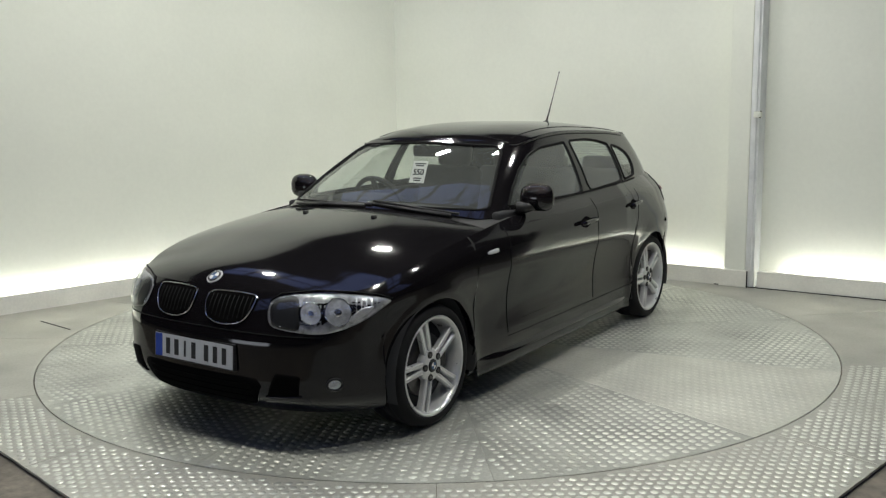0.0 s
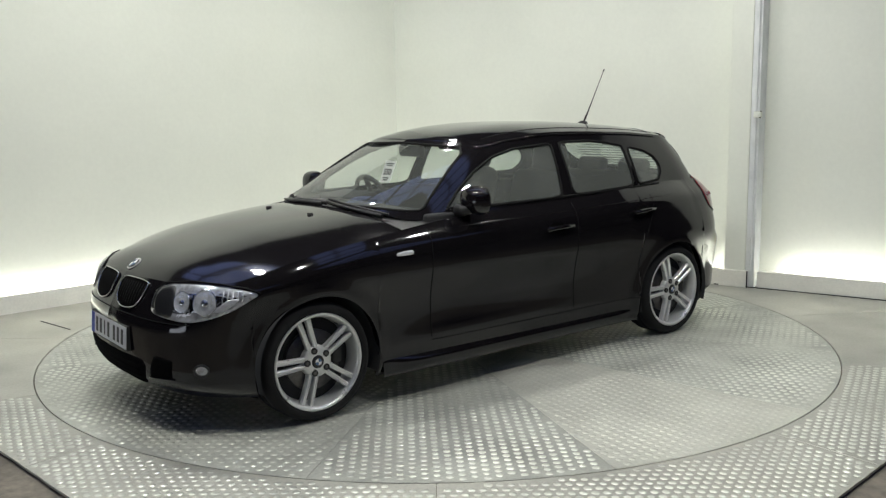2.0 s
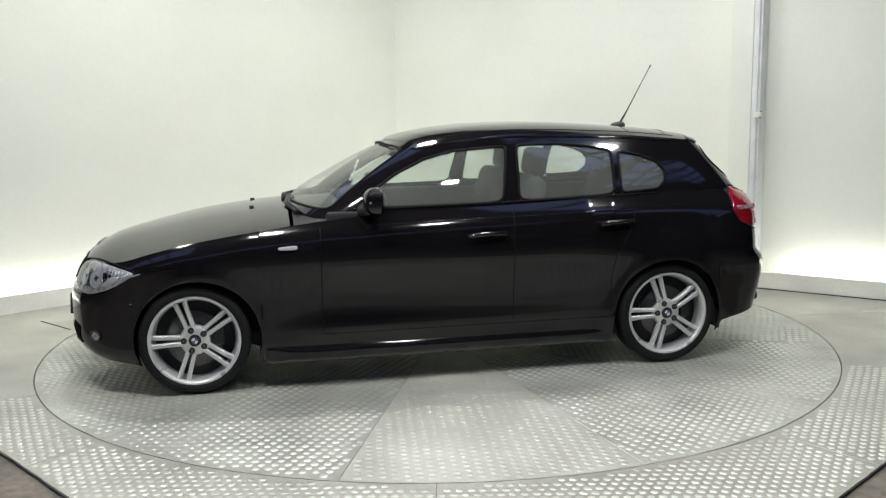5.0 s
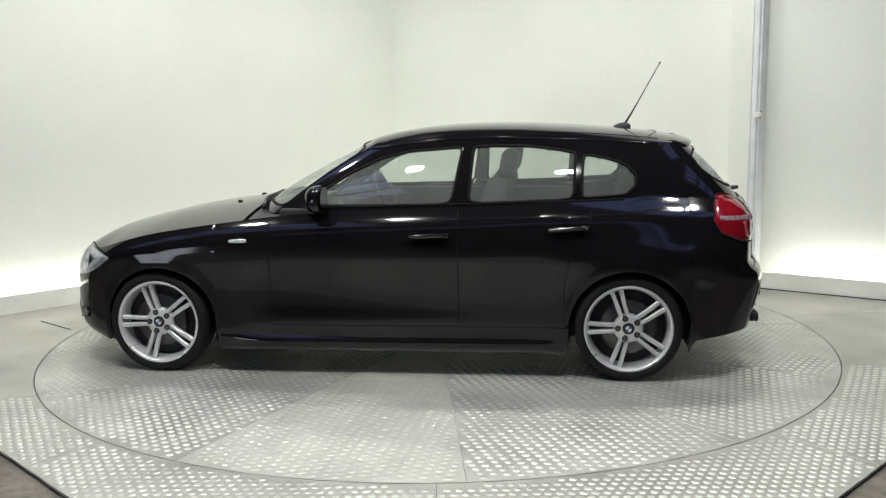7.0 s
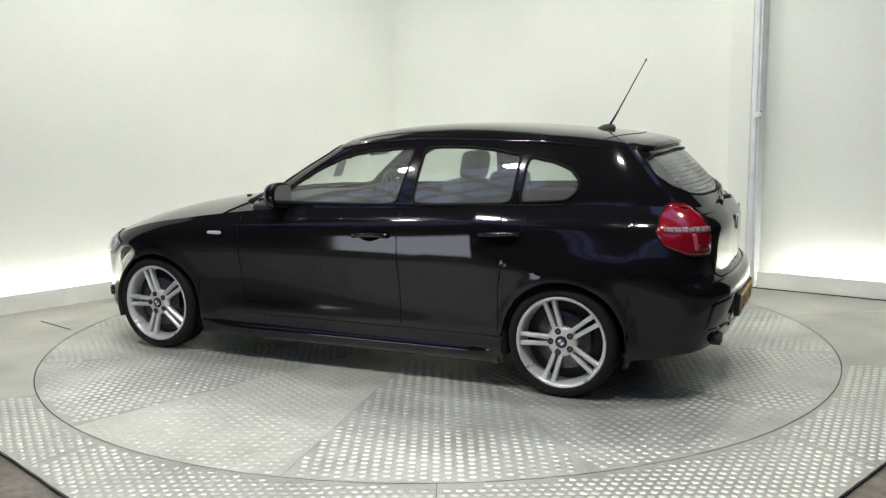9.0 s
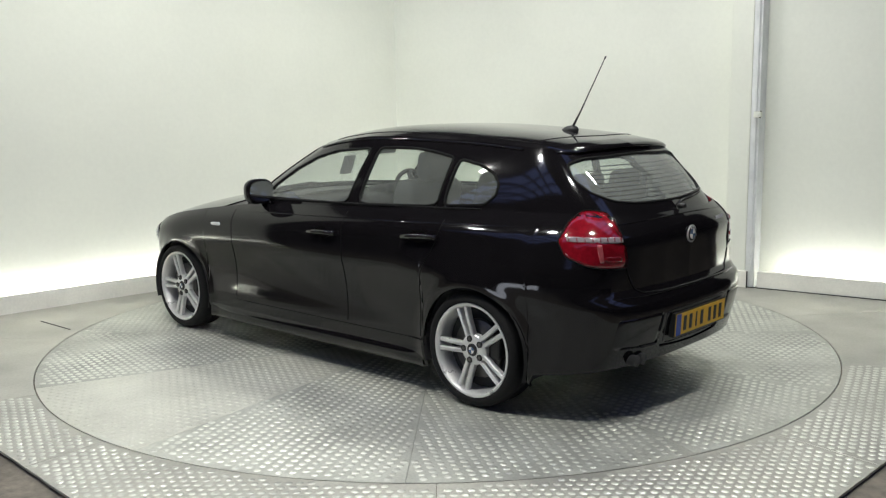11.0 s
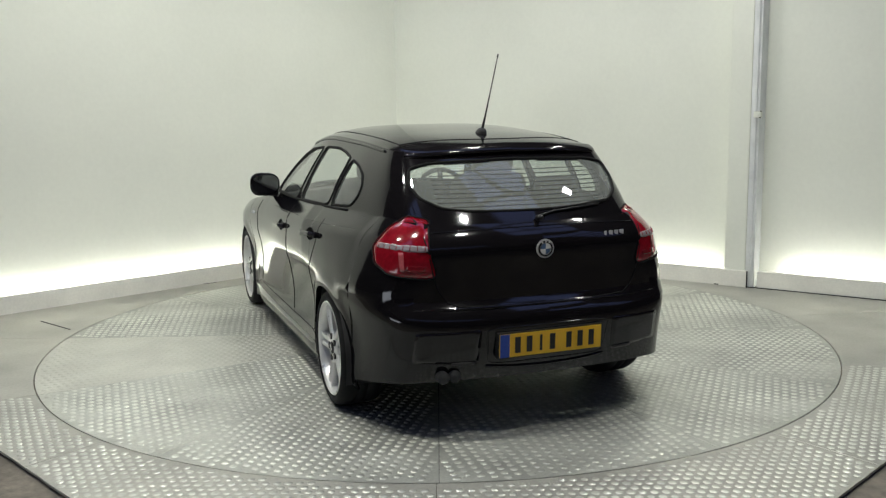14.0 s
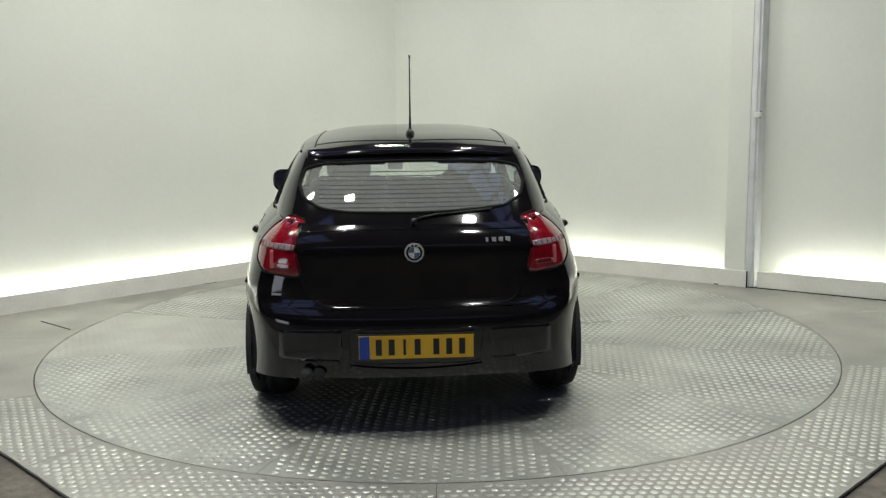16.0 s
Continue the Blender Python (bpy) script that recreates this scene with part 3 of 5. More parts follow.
def panel(name, g, mat, parent, keep=None, flip=False, label="", depth=0.0):
    """A sheet from a grid; flip mirrors it to the right-hand side. depth turns its free edges inwards."""
    vs, fs = grid_mesh(g, keep)
    vs = np.array(vs)
    if flip:
        vs = vs * (1, -1, 1)
        fs = [f[::-1] for f in fs]
    ob = mesh_ob(name, vs, fs, mat, True, parent, label)
    if depth:
        bm = bmesh.new()
        bm.from_mesh(ob.data)
        bmesh.ops.recalc_face_normals(bm, faces=bm.faces)
        rim = [e for e in bm.edges if e.is_boundary]
        bm.normal_update()
        ns = {v: v.normal.copy() for e in rim for v in e.verts}
        out = bmesh.ops.extrude_edge_only(bm, edges=rim)
        pairs = {}
        for e in rim:
            for v in e.verts:
                pairs[tuple(round(c, 6) for c in v.co)] = ns[v]
        for v in [q for q in out["geom"] if isinstance(q, bmesh.types.BMVert)]:
            nn = pairs.get(tuple(round(c, 6) for c in v.co))
            if nn is not None:
                v.co -= nn * depth
        for e in rim:
            e.smooth = False
        bm.to_mesh(ob.data)
        bm.free()
    return ob


xc = cols[:, 0]
mid_x = (xc[:-1] + xc[1:]) / 2
V_SILL = 4
V_BUMP = 17


def col_region(i):
    x = mid_x[i]
    if x > ARCH_F + R_ARCH:
        return "front"
    if x > DOOR_X[0]:
        return "fender"
    if x > DOOR_X[1]:
        return "front_door"
    if x > DOOR_X[2]:
        return "rear_door"
    if x > ARCH_R - R_ARCH:
        return "quarter"
    return "rear"


doors = {}
for flip in (False, True):
    panel("front_bumper", GRID, M_PAINT, car, lambda i, j: col_region(i) == "front" and j < V_BUMP, flip, depth=0.012)
    panel("nose_panel", GRID, M_PAINT, car, lambda i, j: col_region(i) == "front" and j >= V_BUMP, flip, depth=0.012)
    panel("front_wing", GRID, M_PAINT, car, lambda i, j: col_region(i) == "fender", flip, depth=0.03)
    doors["f", flip] = panel("front_door", GRID, M_PAINT, car, lambda i, j: col_region(i) == "front_door" and j >= V_SILL, flip, depth=0.012)
    doors["r", flip] = panel("rear_door", GRID, M_PAINT, car, lambda i, j: col_region(i) == "rear_door" and j >= V_SILL, flip, depth=0.012)
    panel("sill", GRID, M_PAINT, car, lambda i, j: col_region(i) in ("front_door", "rear_door") and j < V_SILL, flip, depth=0.02)
    panel("rear_wing", GRID, M_PAINT, car, lambda i, j: col_region(i) == "quarter" or (col_region(i) == "rear" and j >= V_BUMP and GRID[i, j, 1] > 0.62), flip, depth=0.03)
    panel("tailgate_panel", GRID, M_PAINT, car, lambda i, j: col_region(i) == "rear" and j >= 13 and not (j >= V_BUMP and GRID[i, j, 1] > 0.62) and GRID[i, j, 1] <= 0.62, flip, depth=0.008)
    panel("rear_bumper", GRID, M_PAINT, car, lambda i, j: col_region(i) == "rear" and (j < 13 or (j < V_BUMP and GRID[i, j, 1] > 0.62)), flip, depth=0.012)

    # side skirt under the doors, with a ledge along its top
    skirt = []
    for x in np.linspace(0.965, -0.985, 40):
        y0 = skin(np.array([[x, 0.866, 0.93, 0.0, 0.0]]), np.array([0.215]))[0, 1]
        k = min(0.75, (0.965 - x) / 0.25 - 0.1, (x + 0.985) / 0.20 - 0.1)
        skirt.append([(x, y0 - 0.006, 0.236), (x, y0 + 0.004 * k, 0.226), (x, y0 + 0.017 * k, 0.213), (x, y0 + 0.023 * k, 0.202), (x, y0 + 0.023 * k, 0.188),
                      (x, y0 + 0.018 * k, 0.165), (x, y0 + 0.006 * k, 0.143), (x, y0 - 0.03, 0.136)])
    panel("side_skirt", np.array(skirt), M_PAINT, car, None, flip)

# bonnet, between the two shoulder lines
NOSE_Z = table([(1.95, 0.700), (1.93, 0.722), (1.90, 0.742), (1.86, 0.764), (1.80, 0.786), (1.72, 0.808), (1.54, 0.850), (1.36, 0.890), (1.18, 0.917), (1.0, 0.938), (0.88, 0.950), (0.6, 0.955)])
jj = np.linspace(-1, 1, 41)


def eased(curve, x0, x1, width):
    """The same curve with its changes of slope spread out."""
    xs = np.linspace(x0, x1, 400)
    ys = curve(xs)
    k = int(3 * width / (xs[1] - xs[0]))
    w = np.exp(-0.5 * (np.arange(-k, k + 1) * (xs[1] - xs[0]) / width) ** 2)
    lo, hi = 2 * ys[0] - ys[k:0:-1], 2 * ys[-1] - ys[-2:-k - 2:-1]
    ys = np.convolve(np.concatenate([lo, ys, hi]), w / w.sum(), "valid")
    return lambda v: np.interp(v, xs, ys)


NOSE_Z = eased(NOSE_Z, 0.6, 1.95, 0.05)


def crown(edge, centre, power):
    x, y, z = edge.T
    zc = np.maximum(centre(x), z)
    g = np.empty((len(edge), len(jj), 3))
    g[:, :, 0] = x[:, None]
    g[:, :, 1] = y[:, None] * jj[None, :]
    g[:, :, 2] = z[:, None] + (zc - z)[:, None] * (1 - np.abs(jj[None, :]) ** power)
    return g


top_edge = GRID[:, -1]
sel = top_edge[:, 0] > 0.80
bon = crown(top_edge[sel], NOSE_Z, 2.15)
crease = 0.33 - 0.10 * (bon[:, :, 0] - 1.0)
fade = np.clip((bon[:, :, 0] - 0.8) / 0.3, 0, 1) * np.clip((1.93 - bon[:, :, 0]) / 0.2, 0, 1)
bon[:, :, 2] += 0.0008 * np.exp(-((np.abs(bon[:, :, 1]) - crease) / 0.09) ** 2) * fade
bonnet = panel("bonnet", bon[:, ::-1], M_PAINT, car, depth=0.012)
sel = (top_edge[:, 0] <= 0.815) & (top_edge[:, 0] > 0.50)
cowl = crown(top_edge[sel], NOSE_Z, 2.15)
cowl[:, :, 2] -= 0.006
panel("cowl", cowl[:, ::-1], M_TRIM, car, label="black plastic cowl under the windscreen")

# greenhouse: rings from the waist line to the roof edge
BELT = [(0.84, 0, 0.950), (0.82, 0.30, 0.945), (0.75, 0.55, 0.930), (0.64, 0.715, 0.905), (0.32, 0.766, 0.918), (-0.42, 0.788, 0.945), (-1.04, 0.756, 0.975),
        (-1.40, 0.700, 0.985), (-1.70, 0.640, 0.982), (-1.88, 0.545, 0.972), (-1.97, 0.35, 0.965), (-2.0, 0, 0.965)]
RAIL = [(0.20, 0, 1.300), (0.17, 0.28, 1.297), (0.12, 0.468, 1.292), (0.055, 0.545, 1.282), (-0.14, 0.562, 1.314), (-0.47, 0.570, 1.338), (-1.07, 0.562, 1.322),
        (-1.38, 0.550, 1.300), (-1.56, 0.525, 1.285), (-1.63, 0.455, 1.288), (-1.66, 0.26, 1.302), (-1.67, 0, 1.308)]
BULGE = [(0.028,), (0.028,), (0.026,), (0.024,), (0.020,), (0.018,), (0.018,), (0.016,), (0.014,), (0.014,), (0.018,), (0.018,)]
sg = np.linspace(0, len(BELT) - 1, 4000)
bl, rl, bu = spline(BELT, sg), spline(RAIL, sg), spline(BULGE, sg)
mean = (bl + rl) / 2
arc2 = np.concatenate([[0], np.cumsum(np.hypot(np.diff(mean[:, 0]), np.diff(mean[:, 1])))])
pick = np.interp(np.linspace(0, arc2[-1], 260), arc2, np.arange(4000)).astype(int)
tang = np.gradient(mean[:, :2], axis=0)
tang /= np.linalg.norm(tang, axis=1)[:, None]
outw = np.stack([-tang[:, 1], tang[:, 0], np.zeros(len(tang))], -1)
outw[np.sum(outw[:, :2] * (mean[:, :2] - (-0.6, 0)), 1) < 0] *= -1
NG = 26
GH = np.stack([bl[pick] + (rl[pick] - bl[pick]) * v + outw[pick] * bu[pick] * 4 * v * (1 - v) for v in np.linspace(0, 1, NG)], 1)
GH[0, :, 1] = GH[-1, :, 1] = 0.0
GC = (GH[:-1, :-1] + GH[1:, 1:]) / 2

WIN_F = [(0.47, 0.955), (0.36, 1.045), (0.22, 1.135), (0.05, 1.212), (-0.11, 1.250), (-0.418, 1.272), (-0.362, 0.966)]
WIN_R = [(-0.478, 1.276), (-0.74, 1.278), (-0.90, 1.262), (-1.045, 1.236), (-1.03, 0.990), (-0.455, 0.971)]
WIN_Q = [(-1.085, 1.230), (-1.23, 1.203), (-1.325, 1.165), (-1.37, 1.112), (-1.368, 1.058), (-1.315, 1.010), (-1.20, 1.003), (-1.07, 0.996)]
WIN_W = [(-0.690, 0.950), (-0.45, 0.962), (0, 0.972), (0.45, 0.962), (0.690, 0.950), (0.625, 1.08), (0.532, 1.235), (0.475, 1.270), (0, 1.287), (-0.475, 1.270), (-0.532, 1.235), (-0.625, 1.08)]
WIN_B = [(0, 1.018), (0.30, 1.022), (0.43, 1.038), (0.512, 1.080), (0.540, 1.140), (0.515, 1.212), (0.42, 1.236), (0, 1.248),
         (-0.42, 1.236), (-0.515, 1.212), (-0.540, 1.140), (-0.512, 1.080), (-0.43, 1.038), (-0.30, 1.022)]



def inside(poly, a, b):
    hit = False
    n = len(poly)
    for i in range(n):
        (x0, y0), (x1, y1) = poly[i], poly[(i + 1) % n]
        if (y0 > b) != (y1 > b) and a < x0 + (b - y0) * (x1 - x0) / (y1 - y0):
            hit = not hit
    return hit


def opened(i, j):
    x, y, z = GC[i, j]
    if outw[pick[i]][1] > 0.75 and -1.5 < x < 0.6:
        return any(inside(p, x, z) for p in (WIN_F, WIN_R, WIN_Q))
    if outw[pick[i]][0] > 0.35 and x > 0:
        return inside(WIN_W, y, z)
    if x < -1.55:
        return inside(WIN_B, y, z)
    return False


OPEN = {(i, j) for i in range(GC.shape[0]) for j in range(GC.shape[1]) if opened(i, j)}
for flip in (False, True):
    panel("pillar_frame", GH, M_PAINT, car, lambda i, j: (i, j) not in OPEN, flip, depth=0.014)
roof_z = table([(0.21, 1.300), (0.09, 1.336), (-0.09, 1.368), (-0.27, 1.387), (-0.45, 1.396), (-0.62, 1.398), (-0.80, 1.394), (-0.98, 1.385), (-1.16, 1.372), (-1.33, 1.359), (-1.51, 1.338), (-1.62, 1.320), (-1.67, 1.309)])
roof_z = eased(roof_z, -1.67, 0.21, 0.05)
roof_g = crown(GH[:, -1], roof_z, 3.4)
for s in (1, -1):   # gutter along the edge of the roof
    bm = bmesh.new()
    tube_bm(bm, [(p[0], (p[1] + 0.002) * s, p[2]) for i, p in enumerate(GH[:, -2]) if outw[pick[i]][1] > 0.6 and -1.45 < p[0] < 0.12], 0.0065, 8)
    part("roof_gutter", bm, M_PAINT, car, "", True)
roof = panel("roof", roof_g[:, ::-1], M_PAINT, car)
lin = roof_g[12:-12].copy()
lin[:, :, 2] -= 0.014
panel("roof_lining", lin, M_LINING, car, label="pale grey cloth roof lining")
# roof spoiler: a lip that overhangs the rear window
rear_i = [i for i in range(GH.shape[0]) if GH[i, -1, 0] < -1.575]
lip_top = np.array([GH[i, -1] for i in rear_i])
lip = []
for p in lip_top:
    k = 0.062 * (1 - 0.45 * (abs(p[1]) / 0.5) ** 3)
    lip.append([p + (0.03, 0, 0.012), p + (-k * 0.5, 0, -0.004), p + (-k, 0, -0.020), p + (-k + 0.004, 0, -0.030), p + (0.02, -0.02 * (p[1] > 0.3), -0.034)])
lip = np.array(lip)
full = np.concatenate([lip, (lip * (1, -1, 1))[::-1][1:]])
panel("roof_spoiler", full, M_PAINT, car)

# one tree of all skin for laying things on it
from mathutils.bvhtree import BVHTree
sk_v, sk_f = [], []
for g in (GRID, GH, bon, roof_g):
    for s in (1, -1):
        vs, fs = grid_mesh(g)
        n0 = len(sk_v)
        sk_v += [Vector((v[0], v[1] * s, v[2])) for v in vs]
        sk_f += [tuple(n0 + q for q in f) for f in fs]
SKIN = BVHTree.FromPolygons(sk_v, sk_f)
gv, gf = [], []
for s in (1, -1):
    vs, fs = grid_mesh(GH)
    n0 = len(gv)
    gv += [Vector((v[0], v[1] * s, v[2])) for v in vs]
    gf += [tuple(n0 + q for q in f) for f in fs]
CABIN = BVHTree.FromPolygons(gv, gf)
VIEWS = {}
for nm, d in {"left": (0, -1, 0), "right": (0, 1, 0), "front": (-1, 0, 0), "rear": (1, 0, 0), "top": (0, 0, -1),
              "tail_l": (0.8, -0.6, 0), "tail_r": (0.8, 0.6, 0), "head_l": (-0.75, -0.66, 0), "head_r": (-0.75, 0.66, 0)}.items():
    d = Vector(d).normalized()
    up = Vector((0, 0, 1)) if nm != "top" else Vector((0, 1, 0))
    if nm in ("left", "right", "top"):
        r = Vector((1, 0, 0))
    elif nm in ("front", "rear"):
        r = Vector((0, 1, 0))
    else:
        r = Vector((-d.y, d.x, 0))
        if (nm.endswith("_l")) != (r.y > 0):
            r = -r
        if nm.endswith("_r"):
            r = -r
        # increasing towards the outer side for the left, mirrored for the right
        r = Vector((r.x, abs(r.y) * (1 if nm.endswith("_l") else -1), 0))
        if nm.startswith("tail"):
            r = Vector((abs(r.x), r.y, 0))
        else:
            r = Vector((-abs(r.x), r.y, 0))
    VIEWS[nm] = (d, r, up)


def lay(view, a, b, off=0.0, tree=None):
    """The point of the skin under (a, b) of a view, lifted off along its normal."""
    d, r, up = VIEWS[view]
    if abs(a) < 1e-4 and view in ("front", "rear"):
        a = 2e-4
    if abs(b) < 1e-4 and view == "top":
        b = 2e-4
    o = r * a + up * b
    start = o - d * 4
    tree = tree or SKIN
    p, n, _, _ = tree.ray_cast(start, d)
    if p is None:
        p, n, _, _ = tree.find_nearest(o - d * (2.05 if tree is SKIN else 0.9))
    if n.dot(d) > 0:
        n = -n
    return p + n * off, n


def smooth_poly(pts, n=48):
    """Closed rounded outline through a few points."""
    c = np.asarray(pts, float)
    m = len(c)
    ext = np.concatenate([c[-2:], c, c[:3]])
    s = np.linspace(2, m + 2, n, endpoint=False)
    return [tuple(q) for q in spline(ext, s)]


def rounded(pts, r=0.25, per=4):
    """Closed outline with its corners cut round by a share of the sides."""
    out = []
    n = len(pts)
    for i in range(n):
        p0, p1, p2 = (Vector(pts[i - 1]), Vector(pts[i]), Vector(pts[(i + 1) % n]))
        a, b = p1 + (p0 - p1) * r, p1 + (p2 - p1) * r
        for k in range(per + 1):
            t = k / per
            out.append(tuple((1 - t) ** 2 * a + 2 * t * (1 - t) * p1 + t ** 2 * b))
        m0, m1 = b, Vector(pts[(i + 1) % n]) + (p1 - Vector(pts[(i + 1) % n])) * r
        for k in (1, 2):
            out.append(tuple(m0 + (m1 - m0) * k / 3))
    return out


def patch(name, view, poly, mat, parent, off=0.004, dome=0.0, edge=0.012, rings=7, label="", tree=None):
    """A plate of the given outline that follows the skin, domed in its middle, with a turned-in rim."""
    cx = sum(p[0] for p in poly) / len(poly)
    cy = sum(p[1] for p in poly) / len(poly)
    vs, fs = [], []
    n = len(poly)
    for k in range(1, rings + 1):
        s = k / rings
        for a, b in poly:
            p, _ = lay(view, cx + (a - cx) * s, cy + (b - cy) * s, off + dome * (1 - s ** 3), tree)
            vs.append(p)
    p, _ = lay(view, cx, cy, off + dome, tree)
    vs.append(p)
    c = len(vs) - 1
    for i in range(n):
        fs.append((c, i, (i + 1) % n))
        for k in range(rings - 1):
            fs.append((k * n + i, (k + 1) * n + i, (k + 1) * n + (i + 1) % n, k * n + (i + 1) % n))
    if edge:
        base = len(vs)
        for a, b in poly:
            p, _ = lay(view, a, b, off - edge, tree)
            vs.append(p)
        for i in range(n):
            fs.append(((rings - 1) * n + i, base + i, base + (i + 1) % n, (rings - 1) * n + (i + 1) % n))
    ob = mesh_ob(name, vs, fs, mat, True, parent, label)
    bm = bmesh.new()
    bm.from_mesh(ob.data)
    bmesh.ops.recalc_face_normals(bm, faces=bm.faces)
    d = VIEWS[view][0]
    if sum(f.normal.dot(d) for f in bm.faces) > 0:
        bmesh.ops.reverse_faces(bm, faces=bm.faces)
    bm.to_mesh(ob.data)
    bm.free()
    return ob


def bead(name, view, pts, mat, parent, r=0.004, off=0.0, closed=False, label="", sides=6, tree=None):
    """A thin round bead along an outline on the skin."""
    bm = bmesh.new()
    q = [lay(view, a, b, off, tree)[0] for a, b in pts]
    if closed:
        q = q + [q[0]]
    tube_bm(bm, q, r, sides, not closed)
    return part(name, bm, mat, parent, label, True)


def mirror_y(poly):
    return [(-a, b) for a, b in poly]


# joints on the roof: along both edges, and across in front of the tailgate
for s in (1, -1):
    bead("roof_joint", "top", [(x, s * (0.500 - 0.02 * ((x + 0.6) / 0.9) ** 2)) for x in np.linspace(0.02, -1.50, 30)], M_SEAL, car, 0.0030, 0.0)
bead("tailgate_joint", "top", [(-1.535 + 0.10 * (y / 0.5) ** 2, y) for y in np.linspace(-0.48, 0.48, 25)], M_SEAL, car, 0.0030, 0.0)

# glazing with its black seals
for flip in (False, True):
    v = "right" if flip else "left"
    patch("window_glass", v, rounded(WIN_F, 0.10, 2), M_GLASS, doors["f", flip], off=-0.005, edge=0, rings=6, tree=CABIN)
    patch("window_glass", v, rounded(WIN_R, 0.12, 2), M_GLASS, doors["r", flip], off=-0.005, edge=0, rings=6, tree=CABIN)
    patch("quarter_glass", v, rounded(WIN_Q, 0.2, 2), M_GLASS, car, off=-0.005, edge=0, rings=5, tree=CABIN)
    bead("window_seal", v, rounded(WIN_F, 0.10, 2), M_SEAL, doors["f", flip], 0.0085, -0.002, True, tree=CABIN)
    bead("window_seal", v, rounded(WIN_R, 0.12, 2), M_SEAL, doors["r", flip], 0.0085, -0.002, True, tree=CABIN)
    bead("quarter_seal", v, rounded(WIN_Q, 0.2, 2), M_SEAL, car, 0.0085, -0.002, True, tree=CABIN)
    bead("waist_strip", v, [(x, 0.948 + 0.0228 * (0.45 - x)) for x in np.linspace(0.45, -1.30, 24)], M_SEAL, car, 0.007, 0.0)
    bead("door_gap", v, [(DOOR_X[1] - 0.005, z) for z in np.linspace(0.31, 0.93, 30)], M_SEAL, car, 0.0024, 0.0004)
    bead("wing_gap", v, [(DOOR_X[0], z) for z in np.linspace(0.31, 0.87, 30)], M_SEAL, car, 0.0024, 0.0004)
    bead("shoulder_crease", v, [(x, 0.868 + 0.026 * (0.55 - x)) for x in np.linspace(0.55, -1.55, 40)], M_PAINT, car, [0.0045 * min(1.0, 0.2 + (19.5 - abs(i - 19.5)) / 5) for i in range(40)], -0.001)
    bead("rear_door_gap", v, [tuple(q) for q in spline([(-1.125, 0.93), (-1.110, 0.85), (-1.065, 0.75), (-1.012, 0.66), (-0.988, 0.56), (-0.982, 0.45), (-0.982, 0.31)], np.linspace(0, 6, 25))], M_SEAL, car, 0.0022, 0.0)
    bead("sill_gap", v, [(x, 0.292) for x in np.linspace(0.66, -1.0, 14)], M_SEAL, car, 0.0022, 0.0)
patch("windscreen", "front", WIN_W, M_SCREEN, car, off=-0.004, edge=0, rings=10, tree=CABIN)
bead("windscreen_seal", "front", rounded(WIN_W, 0.15, 2), M_SEAL, car, 0.0085, -0.002, True, tree=CABIN)
tailgate = new("tailgate")
tailgate.parent = car
patch("rear_window", "rear", rounded(WIN_B, 0.2, 2), M_REARGL, tailgate, off=-0.006, edge=0, rings=9, tree=CABIN)
bead("rear_window_seal", "rear", rounded(WIN_B, 0.2, 2), M_SEAL, tailgate, 0.0085, -0.003, True, tree=CABIN)
for k in range(9):
    z = 1.045 + k * 0.0195
    w = 0.44 if 0 < k < 8 else 0.38
    bead("heater_wire", "rear", [(y, z) for y in np.linspace(-w, w, 15)], M_SEAL, tailgate, 0.0027, -0.008, tree=CABIN)
for flip in (False, True):
    s = -1 if flip else 1
    gap = [(0.555 * s, 0.99), (0.548 * s, 0.90), (0.520 * s, 0.74), (0.485 * s, 0.66), (0.44 * s, 0.622), (0.36 * s, 0.610), (0.0, 0.604)]
    bead("tailgate_gap", "rear", [tuple(q) for q in spline(gap, np.linspace(0, len(gap) - 1, 30))], M_SEAL, tailgate, 0.004, 0.0)
# crease above the badge, handle strip and rear wiper
bead("tailgate_crease", "rear", [(y, 0.952 - 0.012 * (y / 0.5) ** 2) for y in np.linspace(-0.52, 0.52, 21)], M_PAINT, tailgate, 0.0035, 0.0)
bead("wiper_arm", "rear", [(0.0, 0.985), (-0.10, 1.005), (-0.22, 1.012), (-0.36, 1.022)], M_TRIM, tailgate, 0.005, 0.008, label="black rear wiper arm")
bead("wiper_blade", "rear", [(-0.10, 1.018), (-0.25, 1.026), (-0.42, 1.038)], M_TRIM, tailgate, 0.006, 0.006)
bm = bmesh.new()
tube_bm(bm, [(-2.0, 0, 0.985), (-2.04, 0, 0.99)], [0.014, 0.011], 16)
part("wiper_cap", bm, M_TRIM, tailgate, smooth=True)


